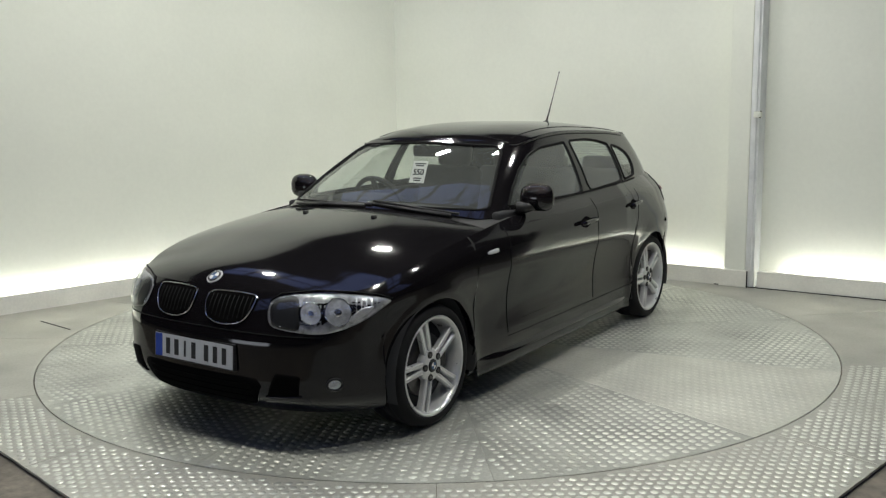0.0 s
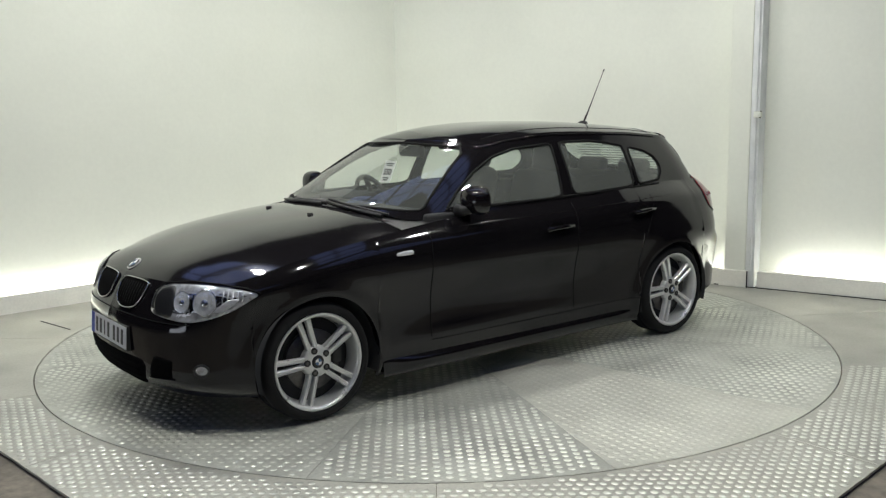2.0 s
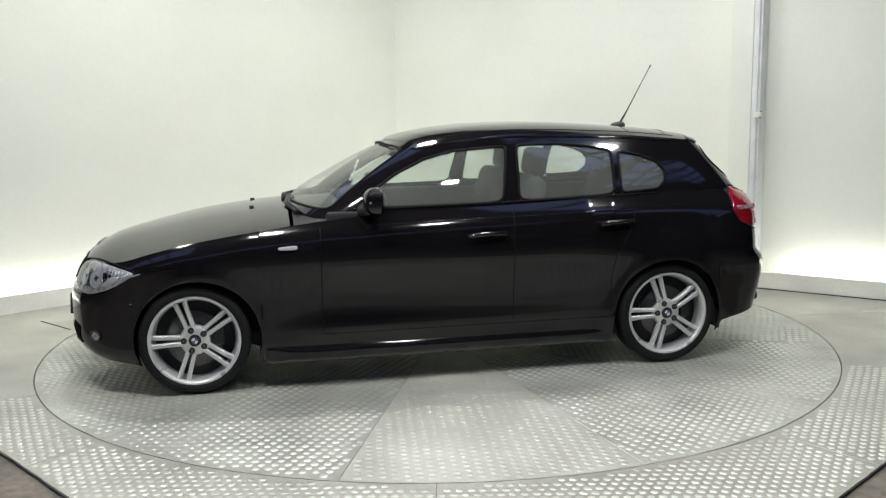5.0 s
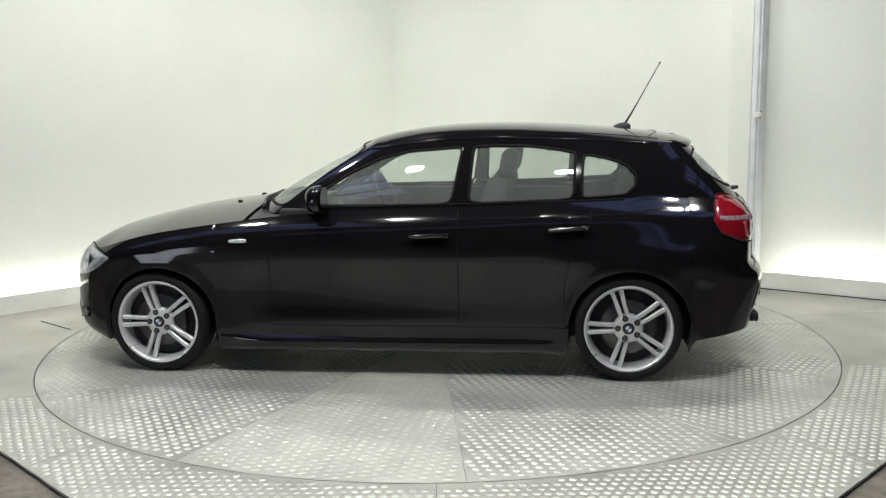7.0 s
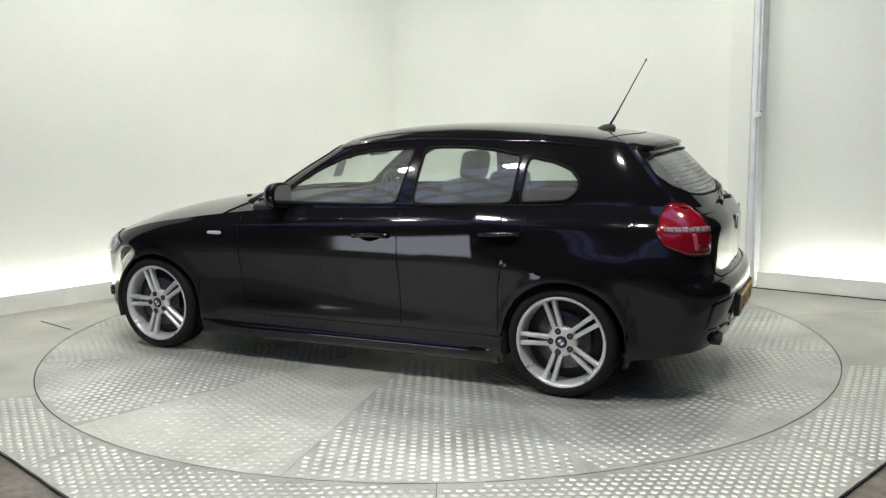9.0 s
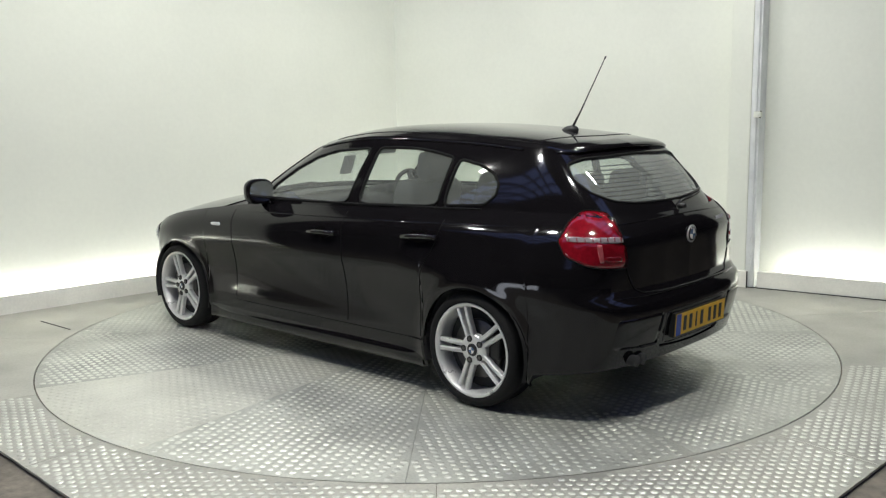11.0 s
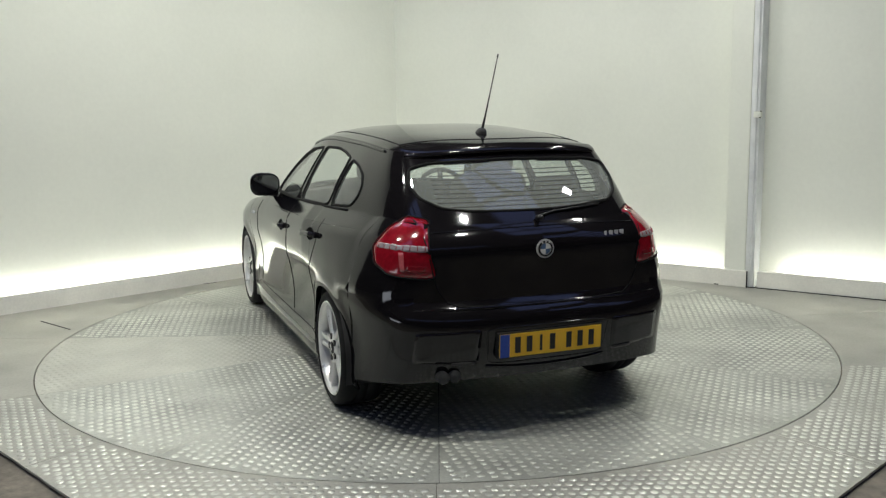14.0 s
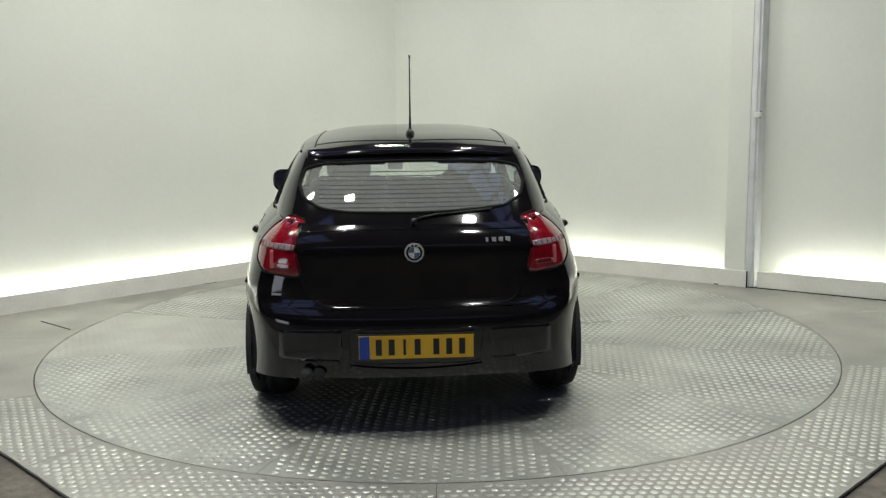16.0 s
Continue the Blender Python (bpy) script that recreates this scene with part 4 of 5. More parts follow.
def roundel(parent, at, normal, r):
    """Round badge: chrome ring, dark band and four quarters."""
    z = Vector(normal).normalized()
    m = Matrix.Translation(at) @ z.to_track_quat("Z", "Y").to_matrix().to_4x4()

    def disc(name, r0, r1, h0, h1, mat, par, a0=0.0, a1=2 * math.pi, n=40):
        vs, fs = [], []
        steps = max(6, int(n * (a1 - a0) / (2 * math.pi)))
        for i in range(steps + 1):
            a = a0 + (a1 - a0) * i / steps
            for rr, h in ((r0, h0), (r1, h1), (r1, 0.0)):
                vs.append(m @ Vector((rr * math.cos(a), rr * math.sin(a), h)))
        for i in range(steps):
            for k in range(2):
                fs.append((3 * i + k, 3 * i + k + 1, 3 * i + k + 4, 3 * i + k + 3))
        return mesh_ob(name, vs, fs, mat, False, par)

    b = disc("badge", 0.0, r, 0.006, 0.004, M_ALLOY, parent)
    b["label"] = "round chrome, black, blue and white badge"
    disc("badge_band", r * 0.62, r * 0.82, 0.0085, 0.0075, M_INK, b)
    for k in range(4):
        disc("badge_quarter", 0.0, r * 0.56, 0.009, 0.0085, M_BADGEBLUE if k % 2 else M_PAPER, b, k * math.pi / 2, (k + 1) * math.pi / 2)
    bars = bmesh.new()
    for a in (60, 90, 120):
        c, s = math.cos(radians(a)), math.sin(radians(a))
        box_bm(bars, 0, 0, 0, r * 0.13, r * 0.17, 0.002, 0, m @ Matrix.Translation((r * 0.76 * c, r * 0.76 * s, 0.0095)) @ Matrix.Rotation(radians(a - 90), 4, "Z"))
    part("badge_mark", bars, M_PAPER, b)
    return b


p, n = lay("top", 1.905, 0.0, 0.0)
roundel(bonnet, p, n, 0.040)
p, n = lay("rear", 0.0, 0.852, 0.0)
roundel(tailgate, p, n, 0.044)
# small chrome model mark, shown as plain bars
for k, w in enumerate((0.012, 0.02, 0.02, 0.022)):
    p, n = lay("rear", -0.33 - k * 0.032, 0.897, 0.002)
    bm = bmesh.new()
    box_bm(bm, 0, 0, 0, 0.004, w, 0.024, 0.001, Matrix.Translation(p))
    part("model_mark", bm, M_CLEAR, tailgate)


def number_plate(name, at, tilt, back, face, parent, label):
    """Plate 520 by 111 mm that faces forward, with a blue band and dark bars."""
    m = Matrix.Translation(at) @ Matrix.Rotation(math.pi if back else 0, 4, "Z") @ Matrix.Rotation(radians(tilt), 4, "Y")
    bm = bmesh.new()
    box_bm(bm, -0.011, 0, 0, 0.030, 0.53, 0.121, 0.003, m)
    pl = part(name, bm, M_TRIM, parent, label)
    bm = bmesh.new()
    box_bm(bm, 0.005, 0, 0, 0.004, 0.516, 0.107, 0.0, m)
    part("plate_face", bm, face, pl)
    bm = bmesh.new()
    box_bm(bm, 0.0066, -0.232, 0, 0.004, 0.046, 0.106, 0.0, m)
    part("plate_band", bm, M_BLUEBAND, pl)
    for k in range(7):
        y = -0.168 + k * 0.058 + (0.026 if k > 3 else 0)
        bm = bmesh.new()
        box_bm(bm, 0.0074, y, 0, 0.003, 0.027 if k not in (2,) else 0.012, 0.074, 0.0, m)
        part("plate_bar", bm, M_INK, pl)
    return pl


number_plate("front_number_plate", (2.052, 0.0, 0.417), -4, False, M_WHITEPL, car, "white number plate with blue band and dark bars")
number_plate("rear_number_plate", (-2.134, 0.0, 0.434), 3, True, M_YELLOWPL, car, "yellow number plate with blue band and dark bars")
# recess frame round the rear plate and bumper inserts
bead("plate_recess", "rear", rounded([(-0.31, 0.515), (0.31, 0.515), (0.29, 0.345), (-0.29, 0.345)], 0.12), M_PAINT, car, 0.004, -0.001, True)
for flip in (False, True):
    s = -1 if flip else 1
    patch("bumper_insert", "rear", rounded([(0.33 * s, 0.515), (0.62 * s, 0.508), (0.63 * s, 0.365), (0.34 * s, 0.352)], 0.1), M_PAINT, car, off=0.0015, edge=0.004, rings=5)
    patch("reflector", "rear", rounded([(0.35 * s, 0.362), (0.46 * s, 0.364), (0.46 * s, 0.352), (0.35 * s, 0.350)], 0.2, 2), M_TRIM, car, off=0.006, rings=2)
bead("diffuser_lip", "rear", [(y, 0.318 + 0.018 * (y / 0.3) ** 2) for y in np.linspace(-0.30, 0.30, 15)], M_PAINT, car, 0.008, 0.0)
bead("bumper_ridge", "rear", [(y, 0.603) for y in np.linspace(-0.62, 0.62, 25)], M_PAINT, car, [0.009 * min(1.0, 0.1 + (12 - abs(i - 12)) / 4) for i in range(25)], 0.0)
# exhaust
bm = bmesh.new()
for y in (0.445, 0.500):
    tube_bm(bm, [(-1.80, y, 0.298), (-2.075, y, 0.298)], 0.028, 18, False)
    tube_bm(bm, [(-2.075, y, 0.298), (-2.07, y, 0.298), (-1.95, y, 0.298)], [0.028, 0.0245, 0.0245], 18, True)
part("exhaust_pipe", bm, M_GAP, car, "dull black twin exhaust tips", True)

# tail lamps
TAIL_LAMP = rounded([(-0.748, 0.990), (-0.635, 1.008), (-0.548, 0.955), (-0.482, 0.872), (-0.502, 0.800), (-0.600, 0.754), (-0.815, 0.735)], 0.22, 4)
for flip in (False, True):
    v = "tail_r" if flip else "tail_l"
    tl = patch("tail_lamp", v, TAIL_LAMP, M_RED, car, off=0.0015, dome=0.006, edge=0.010, label="red tail lamp with a clear band")
    bead("lamp_seal", v, TAIL_LAMP, M_SEAL, tl, 0.0035, 0.0015, True)
    patch("clear_band", v, rounded([(-0.768, 0.886), (-0.520, 0.890), (-0.520, 0.868), (-0.772, 0.861)], 0.12, 2), M_BAND, tl, off=0.0085, edge=0.006, rings=4)
    patch("inner_pillar", v, rounded([(-0.665, 0.858), (-0.640, 0.858), (-0.652, 0.775), (-0.672, 0.775)], 0.15, 2), M_PINK, tl, off=0.0085, edge=0.006, rings=3)
    patch("reverse_strip", v, rounded([(-0.765, 0.800), (-0.675, 0.803), (-0.675, 0.780), (-0.765, 0.777)], 0.2, 2), M_REDDARK, tl, off=0.0085, edge=0.005, rings=3)
    for k in range(8):
        a = -0.760 + k * 0.033
        bead("band_rib", v, [(a, 0.866), (a, 0.885)], M_RED, tl, 0.0020, 0.009)

# headlamps: dark bowl, reflectors, rings and a clear cover
HEAD = [(-0.992, 0.570), (-0.994, 0.650), (-0.940, 0.687), (-0.785, 0.700), (-0.640, 0.694), (-0.520, 0.677), (-0.468, 0.659), (-0.505, 0.630), (-0.580, 0.587), (-0.680, 0.552), (-0.780, 0.537), (-0.895, 0.547)]
for flip in (False, True):
    v = "head_r" if flip else "head_l"
    hl = patch("headlamp", v, smooth_poly(HEAD, 44), M_HOUSING, car, off=0.001, dome=-0.001, edge=0.010, label="clear headlamp with twin round reflectors")
    patch("lamp_bezel", v, smooth_poly([(-0.985, 0.575), (-0.985, 0.648), (-0.935, 0.681), (-0.870, 0.684), (-0.868, 0.62), (-0.872, 0.556), (-0.945, 0.558)], 24), M_TRIM, hl, off=0.005, edge=0.003, rings=4)
    for a, z, r in ((-0.815, 0.622, 0.044), (-0.700, 0.624, 0.055)):
        circ = [(a + r * math.cos(q), z + r * math.sin(q)) for q in np.linspace(0, 2 * math.pi, 26, endpoint=False)]
        bead("lamp_ring", v, circ, M_CHROME, hl, 0.0022, 0.009, True)
        patch("lamp_bowl", v, circ, M_REFL, hl, off=0.008, dome=-0.004, edge=0.0, rings=4)
        c2 = [(a + r * 0.32 * math.cos(q), z + r * 0.32 * math.sin(q)) for q in np.linspace(0, 2 * math.pi, 18, endpoint=False)]
        patch("lamp_bulb", v, c2, M_CHROME, hl, off=0.007, dome=0.004, edge=0.004, rings=3)
    for k in range(5):
        a = -0.622 + k * 0.022
        bead("lamp_flute", v, [(a, 0.600 + 0.008 * k), (a + 0.004, 0.678 - 0.002 * k)], M_REFL, hl, 0.0035, 0.004)
    patch("turn_signal", v, smooth_poly([(-0.66, 0.585), (-0.60, 0.598), (-0.545, 0.640), (-0.60, 0.635)], 20), M_CLEAR, hl, off=0.006, edge=0.004, rings=4)
    cover = patch("lamp_cover", v, smooth_poly(HEAD, 44), M_LENS, hl, off=0.005, dome=0.013, edge=0.005)
    bead("lamp_brow", v, [(-0.99, 0.665), (-0.94, 0.696), (-0.785, 0.709), (-0.64, 0.703), (-0.52, 0.686), (-0.46, 0.664)], M_SEAL, hl, 0.004, 0.004)

# kidney grilles, intakes and fog lamps
KID = [(0.040, 0.655), (0.060, 0.682), (0.17, 0.688), (0.295, 0.683), (0.318, 0.664), (0.305, 0.612), (0.260, 0.568), (0.150, 0.556), (0.062, 0.584)]
for flip in (False, True):
    s = -1 if flip else 1
    kid = smooth_poly([(a * s, b) for a, b in KID], 40)
    gr = patch("kidney_grille", "front", kid, M_HOLE, car, off=0.004, edge=0.01, label="black kidney grille with a chrome ring")
    bead("grille_ring", "front", kid, M_CHROME, gr, 0.0032, 0.007, True, "chrome ring", 8)
    for k in range(10):
        y = 0.066 + k * 0.0255
        lo, hi = 0.574 + 0.02 * abs(k - 4.5) / 4.5, 0.674
        bead("grille_slat", "front", [(y * s, lo), (y * s, (lo + hi) / 2), (y * s, hi)], M_SEAL, gr, 0.0035, 0.0025)
    patch("side_intake", "front", rounded([(0.455 * s, 0.365), (0.560 * s, 0.352), (0.545 * s, 0.262), (0.405 * s, 0.255)], 0.12), M_HOLE, car, off=0.003, edge=0.004, rings=5, label="black side intake")
    bead("intake_lip", "front", [(y * s, 0.252 + 0.008 * (y - 0.40) / 0.15) for y in np.linspace(0.40, 0.555, 8)], M_PAINT, car, 0.005, 0.003)
    fog = [(0.668 * s + 0.020 * math.cos(q), 0.312 + 0.026 * math.sin(q)) for q in np.linspace(0, 2 * math.pi, 24, endpoint=False)]
    fl = patch("fog_lamp", "front", fog, M_REFL, car, off=0.004, dome=-0.002, edge=0.01, rings=4, label="round clear fog lamp")
    bead("fog_ring", "front", fog, M_TRIM, fl, 0.006, 0.006, True)
    patch("fog_lens", "front", fog, M_LENS, fl, off=0.010, dome=0.008, edge=0.004, rings=4)
patch("lower_intake", "front", rounded([(-0.36, 0.335), (0.36, 0.335), (0.385, 0.30), (0.33, 0.205), (0.24, 0.185), (-0.24, 0.185), (-0.33, 0.205), (-0.385, 0.30)], 0.2), M_HOLE, car, off=0.003, edge=0.004, label="wide black lower air intake")
for k in range(4):
    bead("intake_bar", "front", [(y, 0.215 + k * 0.03) for y in np.linspace(-0.33, 0.33, 15)], M_HOLE, car, 0.004, 0.0025)
bead("bumper_gap", "front", [(y, 0.535 - 0.01 * (y / 0.6) ** 2) for y in np.linspace(-0.64, 0.64, 31)], M_SEAL, car, 0.003, 0.0)

# side repeaters, handles, door mirrors
for flip in (False, True):
    v, s = ("right", -1) if flip else ("left", 1)
    patch("side_repeater", v, smooth_poly([(0.782, 0.770), (0.795, 0.781), (0.872, 0.776), (0.884, 0.765), (0.868, 0.759), (0.795, 0.760)], 24), M_CLEAR, car, off=0.005, dome=0.004, edge=0.008, rings=4, label="white side repeater lamp")
    for key, x, z in (("f", -0.235, 0.800), ("r", -0.99, 0.836)):
        cup = smooth_poly([(x + 0.078, z), (x, z + 0.036), (x - 0.078, z), (x, z - 0.032)], 28)
        hd = bead("door_handle", v, [(x + 0.095, z - 0.002), (x + 0.05, z + 0.002), (x - 0.05, z + 0.006), (x - 0.105, z + 0.006)], M_PAINT, doors[key, flip], 0.013, 0.024, sides=10)
        hd["label"] = "body-coloured door handle"
        patch("handle_recess", v, cup, M_HOLE, doors[key, flip], off=0.0018, edge=0.0, rings=3)
        bead("handle_foot", v, [(x - 0.095, z + 0.005), (x - 0.12, z + 0.004)], M_PAINT, doors[key, flip], 0.015, 0.012, sides=10)
    # mirror: stalk, rounded shell, glass
    mir = new("door_mirror")
    mir.parent = car
    mir["label"] = "black door mirror"
    bm = bmesh.new()
    tube_bm(bm, [(0.42, 0.765 * s, 0.945), (0.41, 0.81 * s, 0.950), (0.385, 0.86 * s, 0.975)], [0.036, 0.030, 0.034], 12)
    part("mirror_stalk", bm, M_TRIM, mir, smooth=True)
    bm = bmesh.new()
    bmesh.ops.create_uvsphere(bm, u_segments=28, v_segments=18, radius=1.0)
    for vtx in bm.verts:
        x, y, z = vtx.co
        f = math.copysign(abs(x) ** 0.8, x)
        px = 0.345 + (0.085 * f if x > 0 else 0.012 * f)
        vtx.co = (px, (0.850 + 0.098 * math.copysign(abs(y) ** 0.72, y)) * s, 1.004 + 0.076 * math.copysign(abs(z) ** 0.75, z) * (1 + 0.10 * y))
    bmesh.ops.recalc_face_normals(bm, faces=bm.faces)
    part("mirror_shell", bm, M_PAINT, mir, smooth=True)
    g = []
    for k in range(28):
        q = 2 * math.pi * k / 28
        g.append((0.3295, (0.850 + 0.086 * math.copysign(abs(math.cos(q)) ** 0.7, math.cos(q))) * s, 1.004 + 0.062 * math.copysign(abs(math.sin(q)) ** 0.75, math.sin(q))))
    mesh_ob("mirror_glass", g, [tuple(range(28)) if flip else tuple(range(27, -1, -1))], M_MIRROR, False, mir)

# front wipers and washer jets
for pts in ([(0.77, 0.56, 0.928), (0.825, 0.30, 0.958), (0.805, 0.02, 0.976)], [(0.83, 0.02, 0.960), (0.825, -0.28, 0.958), (0.745, -0.56, 0.940)]):
    bm = bmesh.new()
    tube_bm(bm, pts, [0.014, 0.010, 0.006], 8)
    part("wiper_arm", bm, M_TRIM, car, "black windscreen wiper", True)
    bm = bmesh.new()
    tube_bm(bm, [(x - 0.015, y + 0.04, z + 0.010) for x, y, z in pts], 0.008, 6)
    part("wiper_blade", bm, M_TRIM, car, "", True)
for y in (-0.24, 0.24):
    bm = bmesh.new()
    p, n = lay("top", 1.02, y, 0.004)
    box_bm(bm, p.x, p.y, p.z, 0.028, 0.022, 0.012, 0.004)
    part("washer_jet", bm, M_TRIM, car)

# aerial
aerial = bmesh.new()
bmesh.ops.create_uvsphere(aerial, u_segments=16, v_segments=10, radius=1.0)
for vtx in aerial.verts:
    vtx.co = (-1.33 + vtx.co.x * 0.058 - 0.02 * max(vtx.co.z, 0), vtx.co.y * 0.024, 1.352 + max(vtx.co.z, -0.2) * 0.036)
tube_bm(aerial, [(-1.352, 0, 1.375), (-1.40, 0, 1.455), (-1.46, 0, 1.565), (-1.556, 0, 1.742)], [0.008, 0.0045, 0.0032, 0.0026], 8)
tube_bm(aerial, [(-1.552, 0, 1.734), (-1.559, 0, 1.748)], 0.0045, 8)
part("aerial", aerial, M_TRIM, car, "black whip aerial on the roof", True)

# undertray and wheel housings
prism("undertray", [(1.85, -0.50), (1.85, 0.50), (1.62, 0.66), (-1.60, 0.66), (-1.78, 0.52), (-1.78, -0.52), (-1.60, -0.66), (1.62, -0.66)][::-1], 0.22, 0.28, M_GAP, car)
for cxw in (ARCH_F, ARCH_R):
    for s in (1, -1):
        vs, fs = [], []
        for i in range(25):
            q = math.pi * (-0.1 + 1.2 * i / 24)
            for y in (0.60, 0.842):
                vs.append((cxw + (R_ARCH + 0.002) * math.cos(q), y * s, ARCH_Z + (R_ARCH + 0.002) * math.sin(q)))
        for i in range(24):
            fs.append((2 * i, 2 * i + 1, 2 * i + 3, 2 * i + 2))
        n0 = len(vs)
        vs.append((cxw, 0.60 * s, ARCH_Z))
        for i in range(24):
            fs.append((n0, 2 * i, 2 * i + 2))
        mesh_ob("wheel_housing", vs, fs, M_GAP, True, car)


# ---------------------------------------------------------------- wheels
def revolve(profile, seg=64):
    vs, fs = [], []
    m = len(profile)
    for i in range(seg):
        a = 2 * math.pi * i / seg
        for r, y in profile:
            vs.append((r * math.cos(a), y, r * math.sin(a)))
    for i in range(seg):
        for k in range(m - 1):
            fs.append((i * m + k, i * m + k + 1, ((i + 1) % seg) * m + k + 1, ((i + 1) % seg) * m + k))
    return vs, fs


def make_wheel():
    w = new("wheel")
    w.parent = car
    vs, fs = revolve([(0.236, -0.10), (0.262, -0.112), (0.283, -0.100), (0.2925, -0.07), (0.293, -0.03), (0.2905, -0.027), (0.2905, -0.021), (0.293, -0.018), (0.293, 0.018), (0.2905, 0.021), (0.2905, 0.027), (0.293, 0.03),
                      (0.2925, 0.07), (0.283, 0.099), (0.262, 0.110), (0.244, 0.106), (0.238, 0.098)])
    mesh_ob("tyre", vs, fs, M_RUBBER, True, w, "black low-profile tyre")
    vs, fs = revolve([(0.238, 0.094), (0.241, 0.101), (0.238, 0.105), (0.231, 0.105), (0.225, 0.100), (0.220, 0.088), (0.214, 0.070), (0.208, 0.03), (0.206, -0.05), (0.224, -0.10)])
    rim = mesh_ob("rim", vs, fs, M_ALLOY, True, w, "silver double-spoke alloy rim")
    for k in range(5):
        a = math.radians(72 * k)
        rot = Matrix.Rotation(-a, 4, "Y")
        for side in (1, -1):
            bm = bmesh.new()
            prof = [(0.040, 0.018, 0.0125, 0.080), (0.09, 0.0180, 0.0110, 0.086), (0.16, 0.0210, 0.0110, 0.090), (0.214, 0.0245, 0.0120, 0.091), (0.228, 0.0252, 0.0130, 0.088)]
            rings = []
            for r, c, hw, y in prof:
                z0, z1 = side * c - hw, side * c + hw
                ring = [(r, y - 0.030, z0), (r, y - 0.006, z0 - 0.001), (r, y, z0 + 0.004), (r, y - 0.002, (z0 + z1) / 2), (r, y, z1 - 0.004), (r, y - 0.006, z1 + 0.001), (r, y - 0.030, z1)]
                rings.append([bm.verts.new(rot @ Vector(q)) for q in ring])
            for r0, r1 in zip(rings, rings[1:]):
                for q in range(6):
                    bm.faces.new((r0[q], r0[q + 1], r1[q + 1], r1[q]))
                bm.faces.new((r0[6], r0[0], r1[0], r1[6]))
            bm.faces.new(rings[0]), bm.faces.new(rings[-1][::-1])
            bmesh.ops.recalc_face_normals(bm, faces=bm.faces)
            part("spoke", bm, M_ALLOY, rim)
        bm = bmesh.new()
        c = rot @ Vector((0.057, 0, 0))
        tube_bm(bm, [(c.x, 0.070, c.z), (c.x, 0.0905, c.z)], 0.0165, 14)
        part("bolt_hole", bm, M_GAP, rim)
        bm = bmesh.new()
        tube_bm(bm, [(c.x, 0.070, c.z), (c.x, 0.0915, c.z)], 0.0085, 6)
        part("wheel_bolt", bm, M_DISC, rim)
    vs, fs = revolve([(0.0, 0.088), (0.034, 0.088), (0.050, 0.087), (0.072, 0.084), (0.080, 0.074), (0.080, 0.05)], 40)
    mesh_ob("hub", vs, fs, M_ALLOY, True, rim)
    vs, fs = revolve([(0.0, 0.0955), (0.026, 0.0945), (0.031, 0.092), (0.033, 0.086)], 30)
    cap = mesh_ob("hub_cap", vs, fs, M_INK, True, rim, "round dark hub cap")
    for k in range(4):
        vs = [(0, 0.0958, 0)] + [(0.017 * math.cos(k * math.pi / 2 + q), 0.0958, 0.017 * math.sin(k * math.pi / 2 + q)) for q in np.linspace(0, math.pi / 2, 7)]
        mesh_ob("cap_quarter", vs, [(0, i + 1, i + 2) for i in range(6)], M_BADGEBLUE if k % 2 else M_PAPER, False, rim)
    vs, fs = revolve([(0.06, 0.045), (0.148, 0.045), (0.150, 0.040), (0.150, 0.020), (0.06, 0.020)], 48)
    mesh_ob("brake_disc", vs, fs, M_DISC, True, w, "worn steel brake disc")
    bm = bmesh.new()
    box_bm(bm, -0.125, 0.035, 0.03, 0.055, 0.06, 0.13, 0.012)
    part("brake_caliper", bm, M_TRIM, w)
    vs, fs = revolve([(0.0, 0.012), (0.21, 0.012), (0.212, 0.0), (0.0, 0.0)], 40)
    mesh_ob("wheel_back", vs, fs, M_GAP, True, w)
    return w


WHEEL_Y = 0.735
wheel0 = make_wheel()
wheel0.matrix_basis = pose(ARCH_F + 0.018, WHEEL_Y, HUB_Z)
copy_thing(wheel0, pose(ARCH_R + 0.005, WHEEL_Y + 0.004, HUB_Z))
copy_thing(wheel0, pose(ARCH_F + 0.018, -WHEEL_Y, HUB_Z, 0, 0, 180))
copy_thing(wheel0, pose(ARCH_R + 0.005, -WHEEL_Y - 0.004, HUB_Z, 0, 0, 180))


# ---------------------------------------------------------------- cabin
def soft_box(name, parent, mat, at, size, tilt=0.0, bevel=0.05, label="", seg=4):
    bm = bmesh.new()
    bmesh.ops.create_cube(bm, size=1.0)
    for v in bm.verts:
        v.co = Vector((v.co.x * size[0], v.co.y * size[1], v.co.z * size[2]))
    bmesh.ops.bevel(bm, geom=list(bm.edges), offset=min(bevel, min(size) * 0.45), segments=seg, affect="EDGES", profile=0.5)
    m = Matrix.Translation(at) @ Matrix.Rotation(radians(tilt), 4, "Y")
    for v in bm.verts:
        v.co = m @ v.co
    return part(name, bm, mat, parent, label, True)


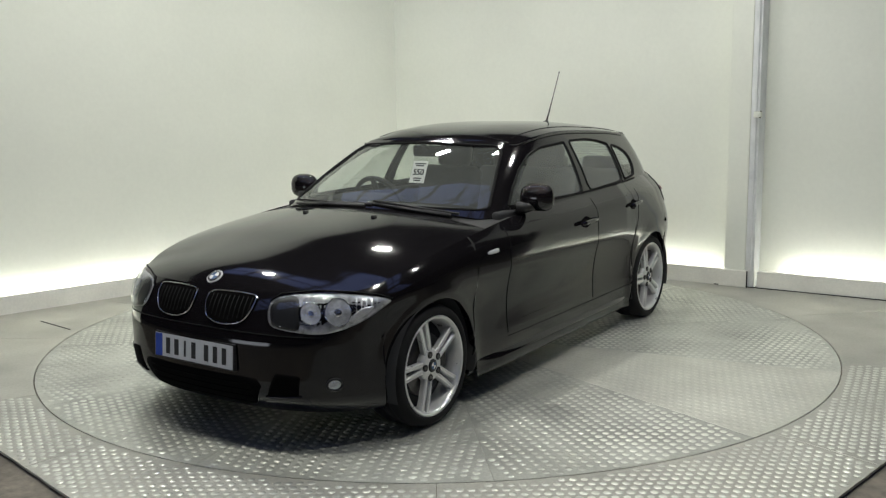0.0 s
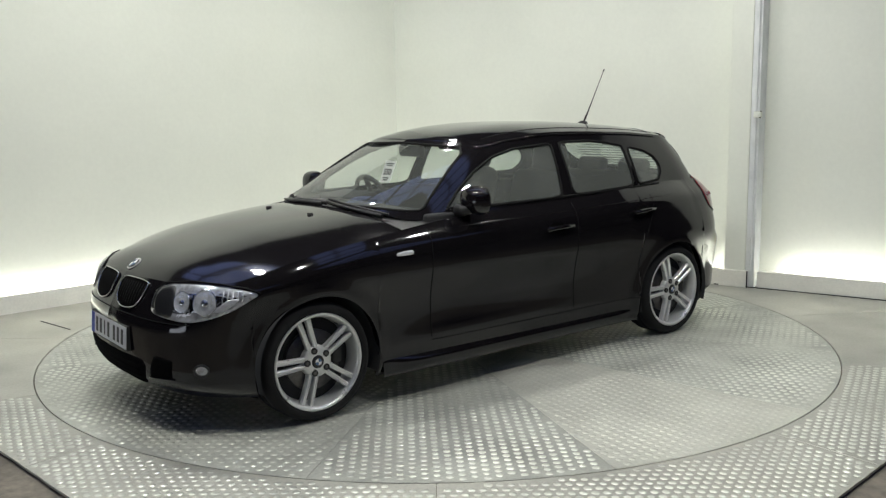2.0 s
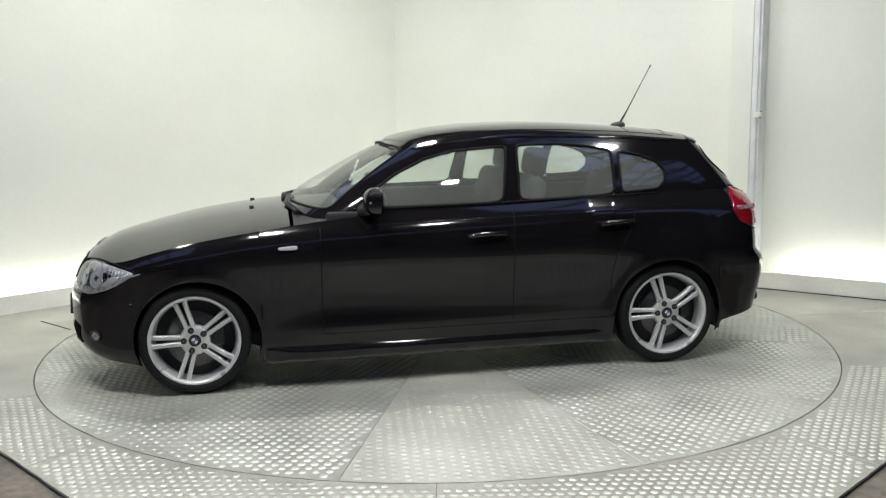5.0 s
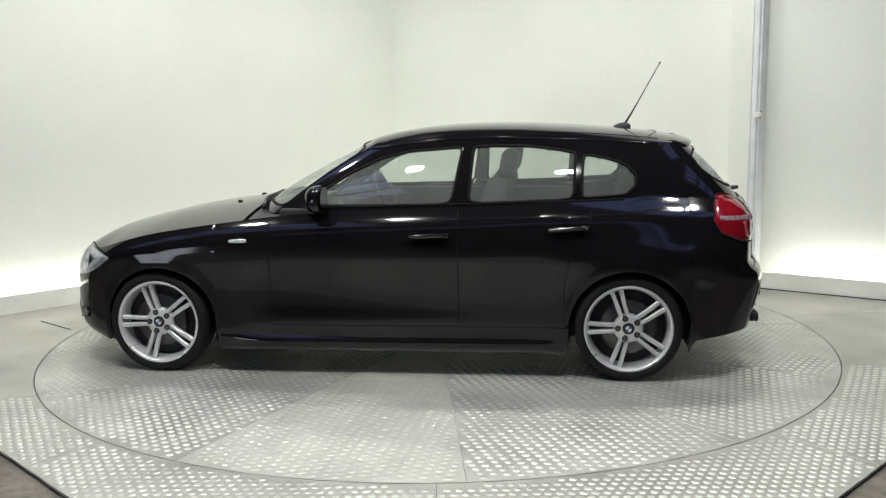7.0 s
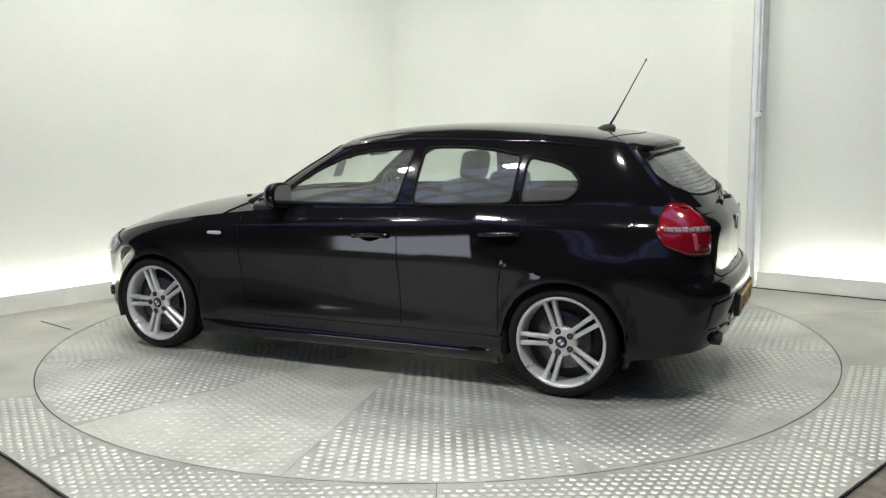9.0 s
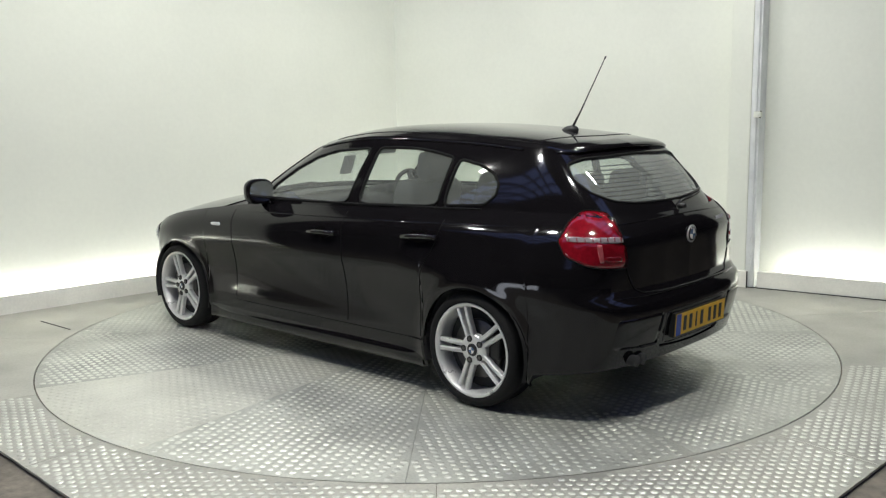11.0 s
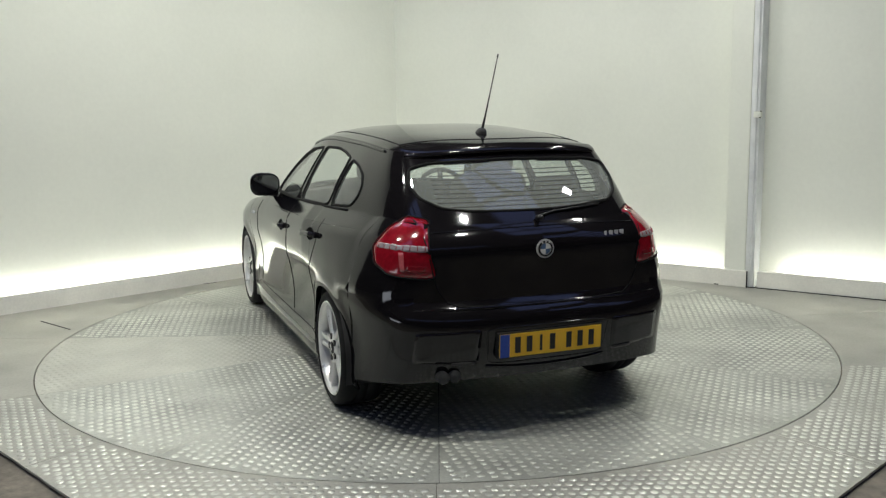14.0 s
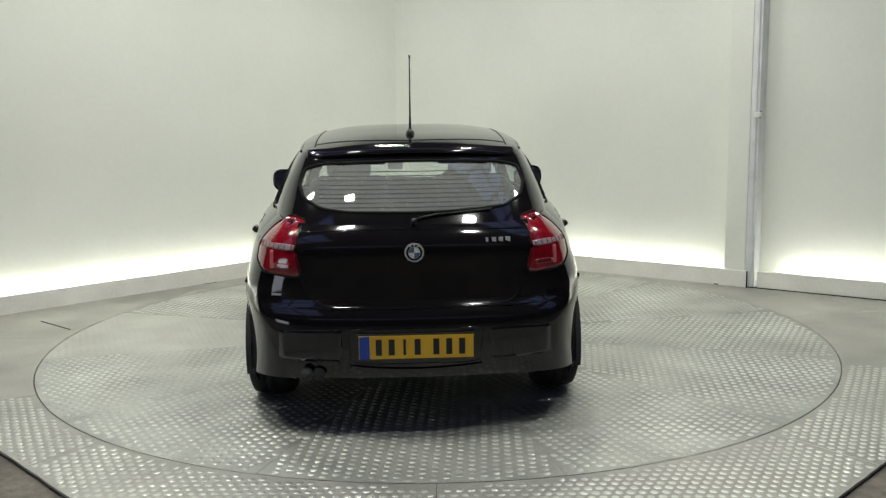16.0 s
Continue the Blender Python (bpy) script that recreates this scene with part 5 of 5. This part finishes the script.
soft_box("cabin_floor", car, M_INNER, (-0.55, 0, 0.33), (2.7, 1.40, 0.10), 0, 0.03)
soft_box("dashboard", car, M_INNER, (0.52, 0, 0.80), (0.48, 1.36, 0.24), 0, 0.09, "dark moulded dashboard")
soft_box("instrument_hood", car, M_INNER, (0.40, -0.36, 0.935), (0.22, 0.38, 0.07), 8, 0.03)
for s in (1, -1):
    st = new("front_seat")
    st.parent = car
    st["label"] = "charcoal cloth front seat"
    y = 0.36 * s
    soft_box("seat_cushion", st, M_SEAT, (-0.22, y, 0.55), (0.52, 0.50, 0.16), -6, 0.06)
    soft_box("seat_back", st, M_SEAT, (-0.55, y, 0.82), (0.15, 0.48, 0.56), -16, 0.065)
    soft_box("headrest", st, M_SEAT, (-0.665, y, 1.165), (0.10, 0.26, 0.17), -10, 0.045)
    bm = bmesh.new()
    for q in (-0.06, 0.06):
        tube_bm(bm, [(-0.62, y + q, 1.02), (-0.655, y + q, 1.12)], 0.006, 8)
    part("headrest_post", bm, M_CHROME, st)
    soft_box("door_card", car, M_INNER, (-0.38, 0.735 * s, 0.72), (2.0, 0.05, 0.44), 0, 0.02)
rs = new("rear_seat")
rs.parent = car
rs["label"] = "charcoal cloth rear bench"
soft_box("seat_cushion", rs, M_SEAT, (-1.02, 0, 0.56), (0.50, 1.26, 0.16), -6, 0.06)
soft_box("seat_back", rs, M_SEAT, (-1.36, 0, 0.80), (0.14, 1.24, 0.50), -18, 0.06)
for y in (-0.38, 0, 0.38):
    soft_box("headrest", rs, M_SEAT, (-1.45, y, 1.065), (0.085, 0.25, 0.13), -12, 0.04)
soft_box("parcel_shelf", car, M_INNER, (-1.68, 0, 0.945), (0.36, 1.10, 0.03), 0, 0.012)
# steering wheel on the right-hand side, as in cars for left-hand traffic
bm = bmesh.new()
m = Matrix.Translation((0.20, -0.36, 0.89)) @ Matrix.Rotation(radians(-68), 4, "Y")
pts = [m @ Vector((0.185 * math.cos(q), 0.185 * math.sin(q), 0)) for q in np.linspace(0, 2 * math.pi, 33)]
tube_bm(bm, pts, 0.016, 10, False)
for q in (0, 2.2, 4.08):
    tube_bm(bm, [m @ Vector((0.03 * math.cos(q), 0.03 * math.sin(q), 0)), m @ Vector((0.18 * math.cos(q), 0.18 * math.sin(q), 0))], 0.018, 8)
bmesh.ops.create_uvsphere(bm, u_segments=14, v_segments=8, radius=0.06, matrix=m)
part("steering_wheel", bm, M_TRIM, car, "black three-spoke steering wheel", True)
soft_box("interior_mirror", car, M_TRIM, (0.16, 0.0, 1.232), (0.04, 0.24, 0.07), 10, 0.02, "interior rear-view mirror")
bm = bmesh.new()
tube_bm(bm, [(0.18, 0, 1.25), (0.235, 0, 1.275)], 0.012, 8)
part("mirror_arm", bm, M_TRIM, car)
# lot card behind the windscreen
card = new("lot_card")
card.parent = car
card["label"] = "white paper card with the number 550"
m = pose(0.40, 0.088, 1.122) @ Matrix.Rotation(radians(-24), 4, "Y")
bm = bmesh.new()
box_bm(bm, 0, 0, 0, 0.002, 0.104, 0.136, 0.0, m)
part("paper", bm, M_PAPER, card)
cv = bpy.data.curves.new("number", "FONT")
cv.body, cv.size, cv.align_x, cv.align_y = "550", 0.052, "CENTER", "CENTER"
cv.extrude, cv.offset = 0.0008, 0.0014
tmp = new("number_text", cv)
me = bpy.data.meshes.new_from_object(tmp.evaluated_get(bpy.context.evaluated_depsgraph_get()))
bpy.data.objects.remove(tmp)
me.transform(m @ Matrix.Translation((0.0030, 0, -0.004)) @ Matrix.Rotation(radians(90), 4, "Z") @ Matrix.Rotation(radians(90), 4, "X"))
me.materials.clear()
me.materials.append(M_INK)
num = new("number", me)
num.parent = card
for dz, w in ((0.050, 0.080), (0.038, 0.056), (-0.040, 0.06), (-0.053, 0.05)):
    bm = bmesh.new()
    box_bm(bm, 0.0018, 0, dz, 0.001, w, 0.007, 0, m)
    part("text_bar", bm, M_INK, card)


# ---------------------------------------------------------------- what moves: the table turns and carries the car
def motions():
    rows_t, rows_c = [], []
    for i in range(65):
        t = i * 0.25
        rows_t.append((t, pose(AXIS.x, AXIS.y, 0, 0, 0, RATE * t)))
        rows_c.append((t, pose(AXIS.x, AXIS.y, 0, 0, 0, TURN0 + RATE * t) @ pose(CAR_OFF[0], CAR_OFF[1], 0)))
    walk(turntable, rows_t)
    walk(car, rows_c)


motions()
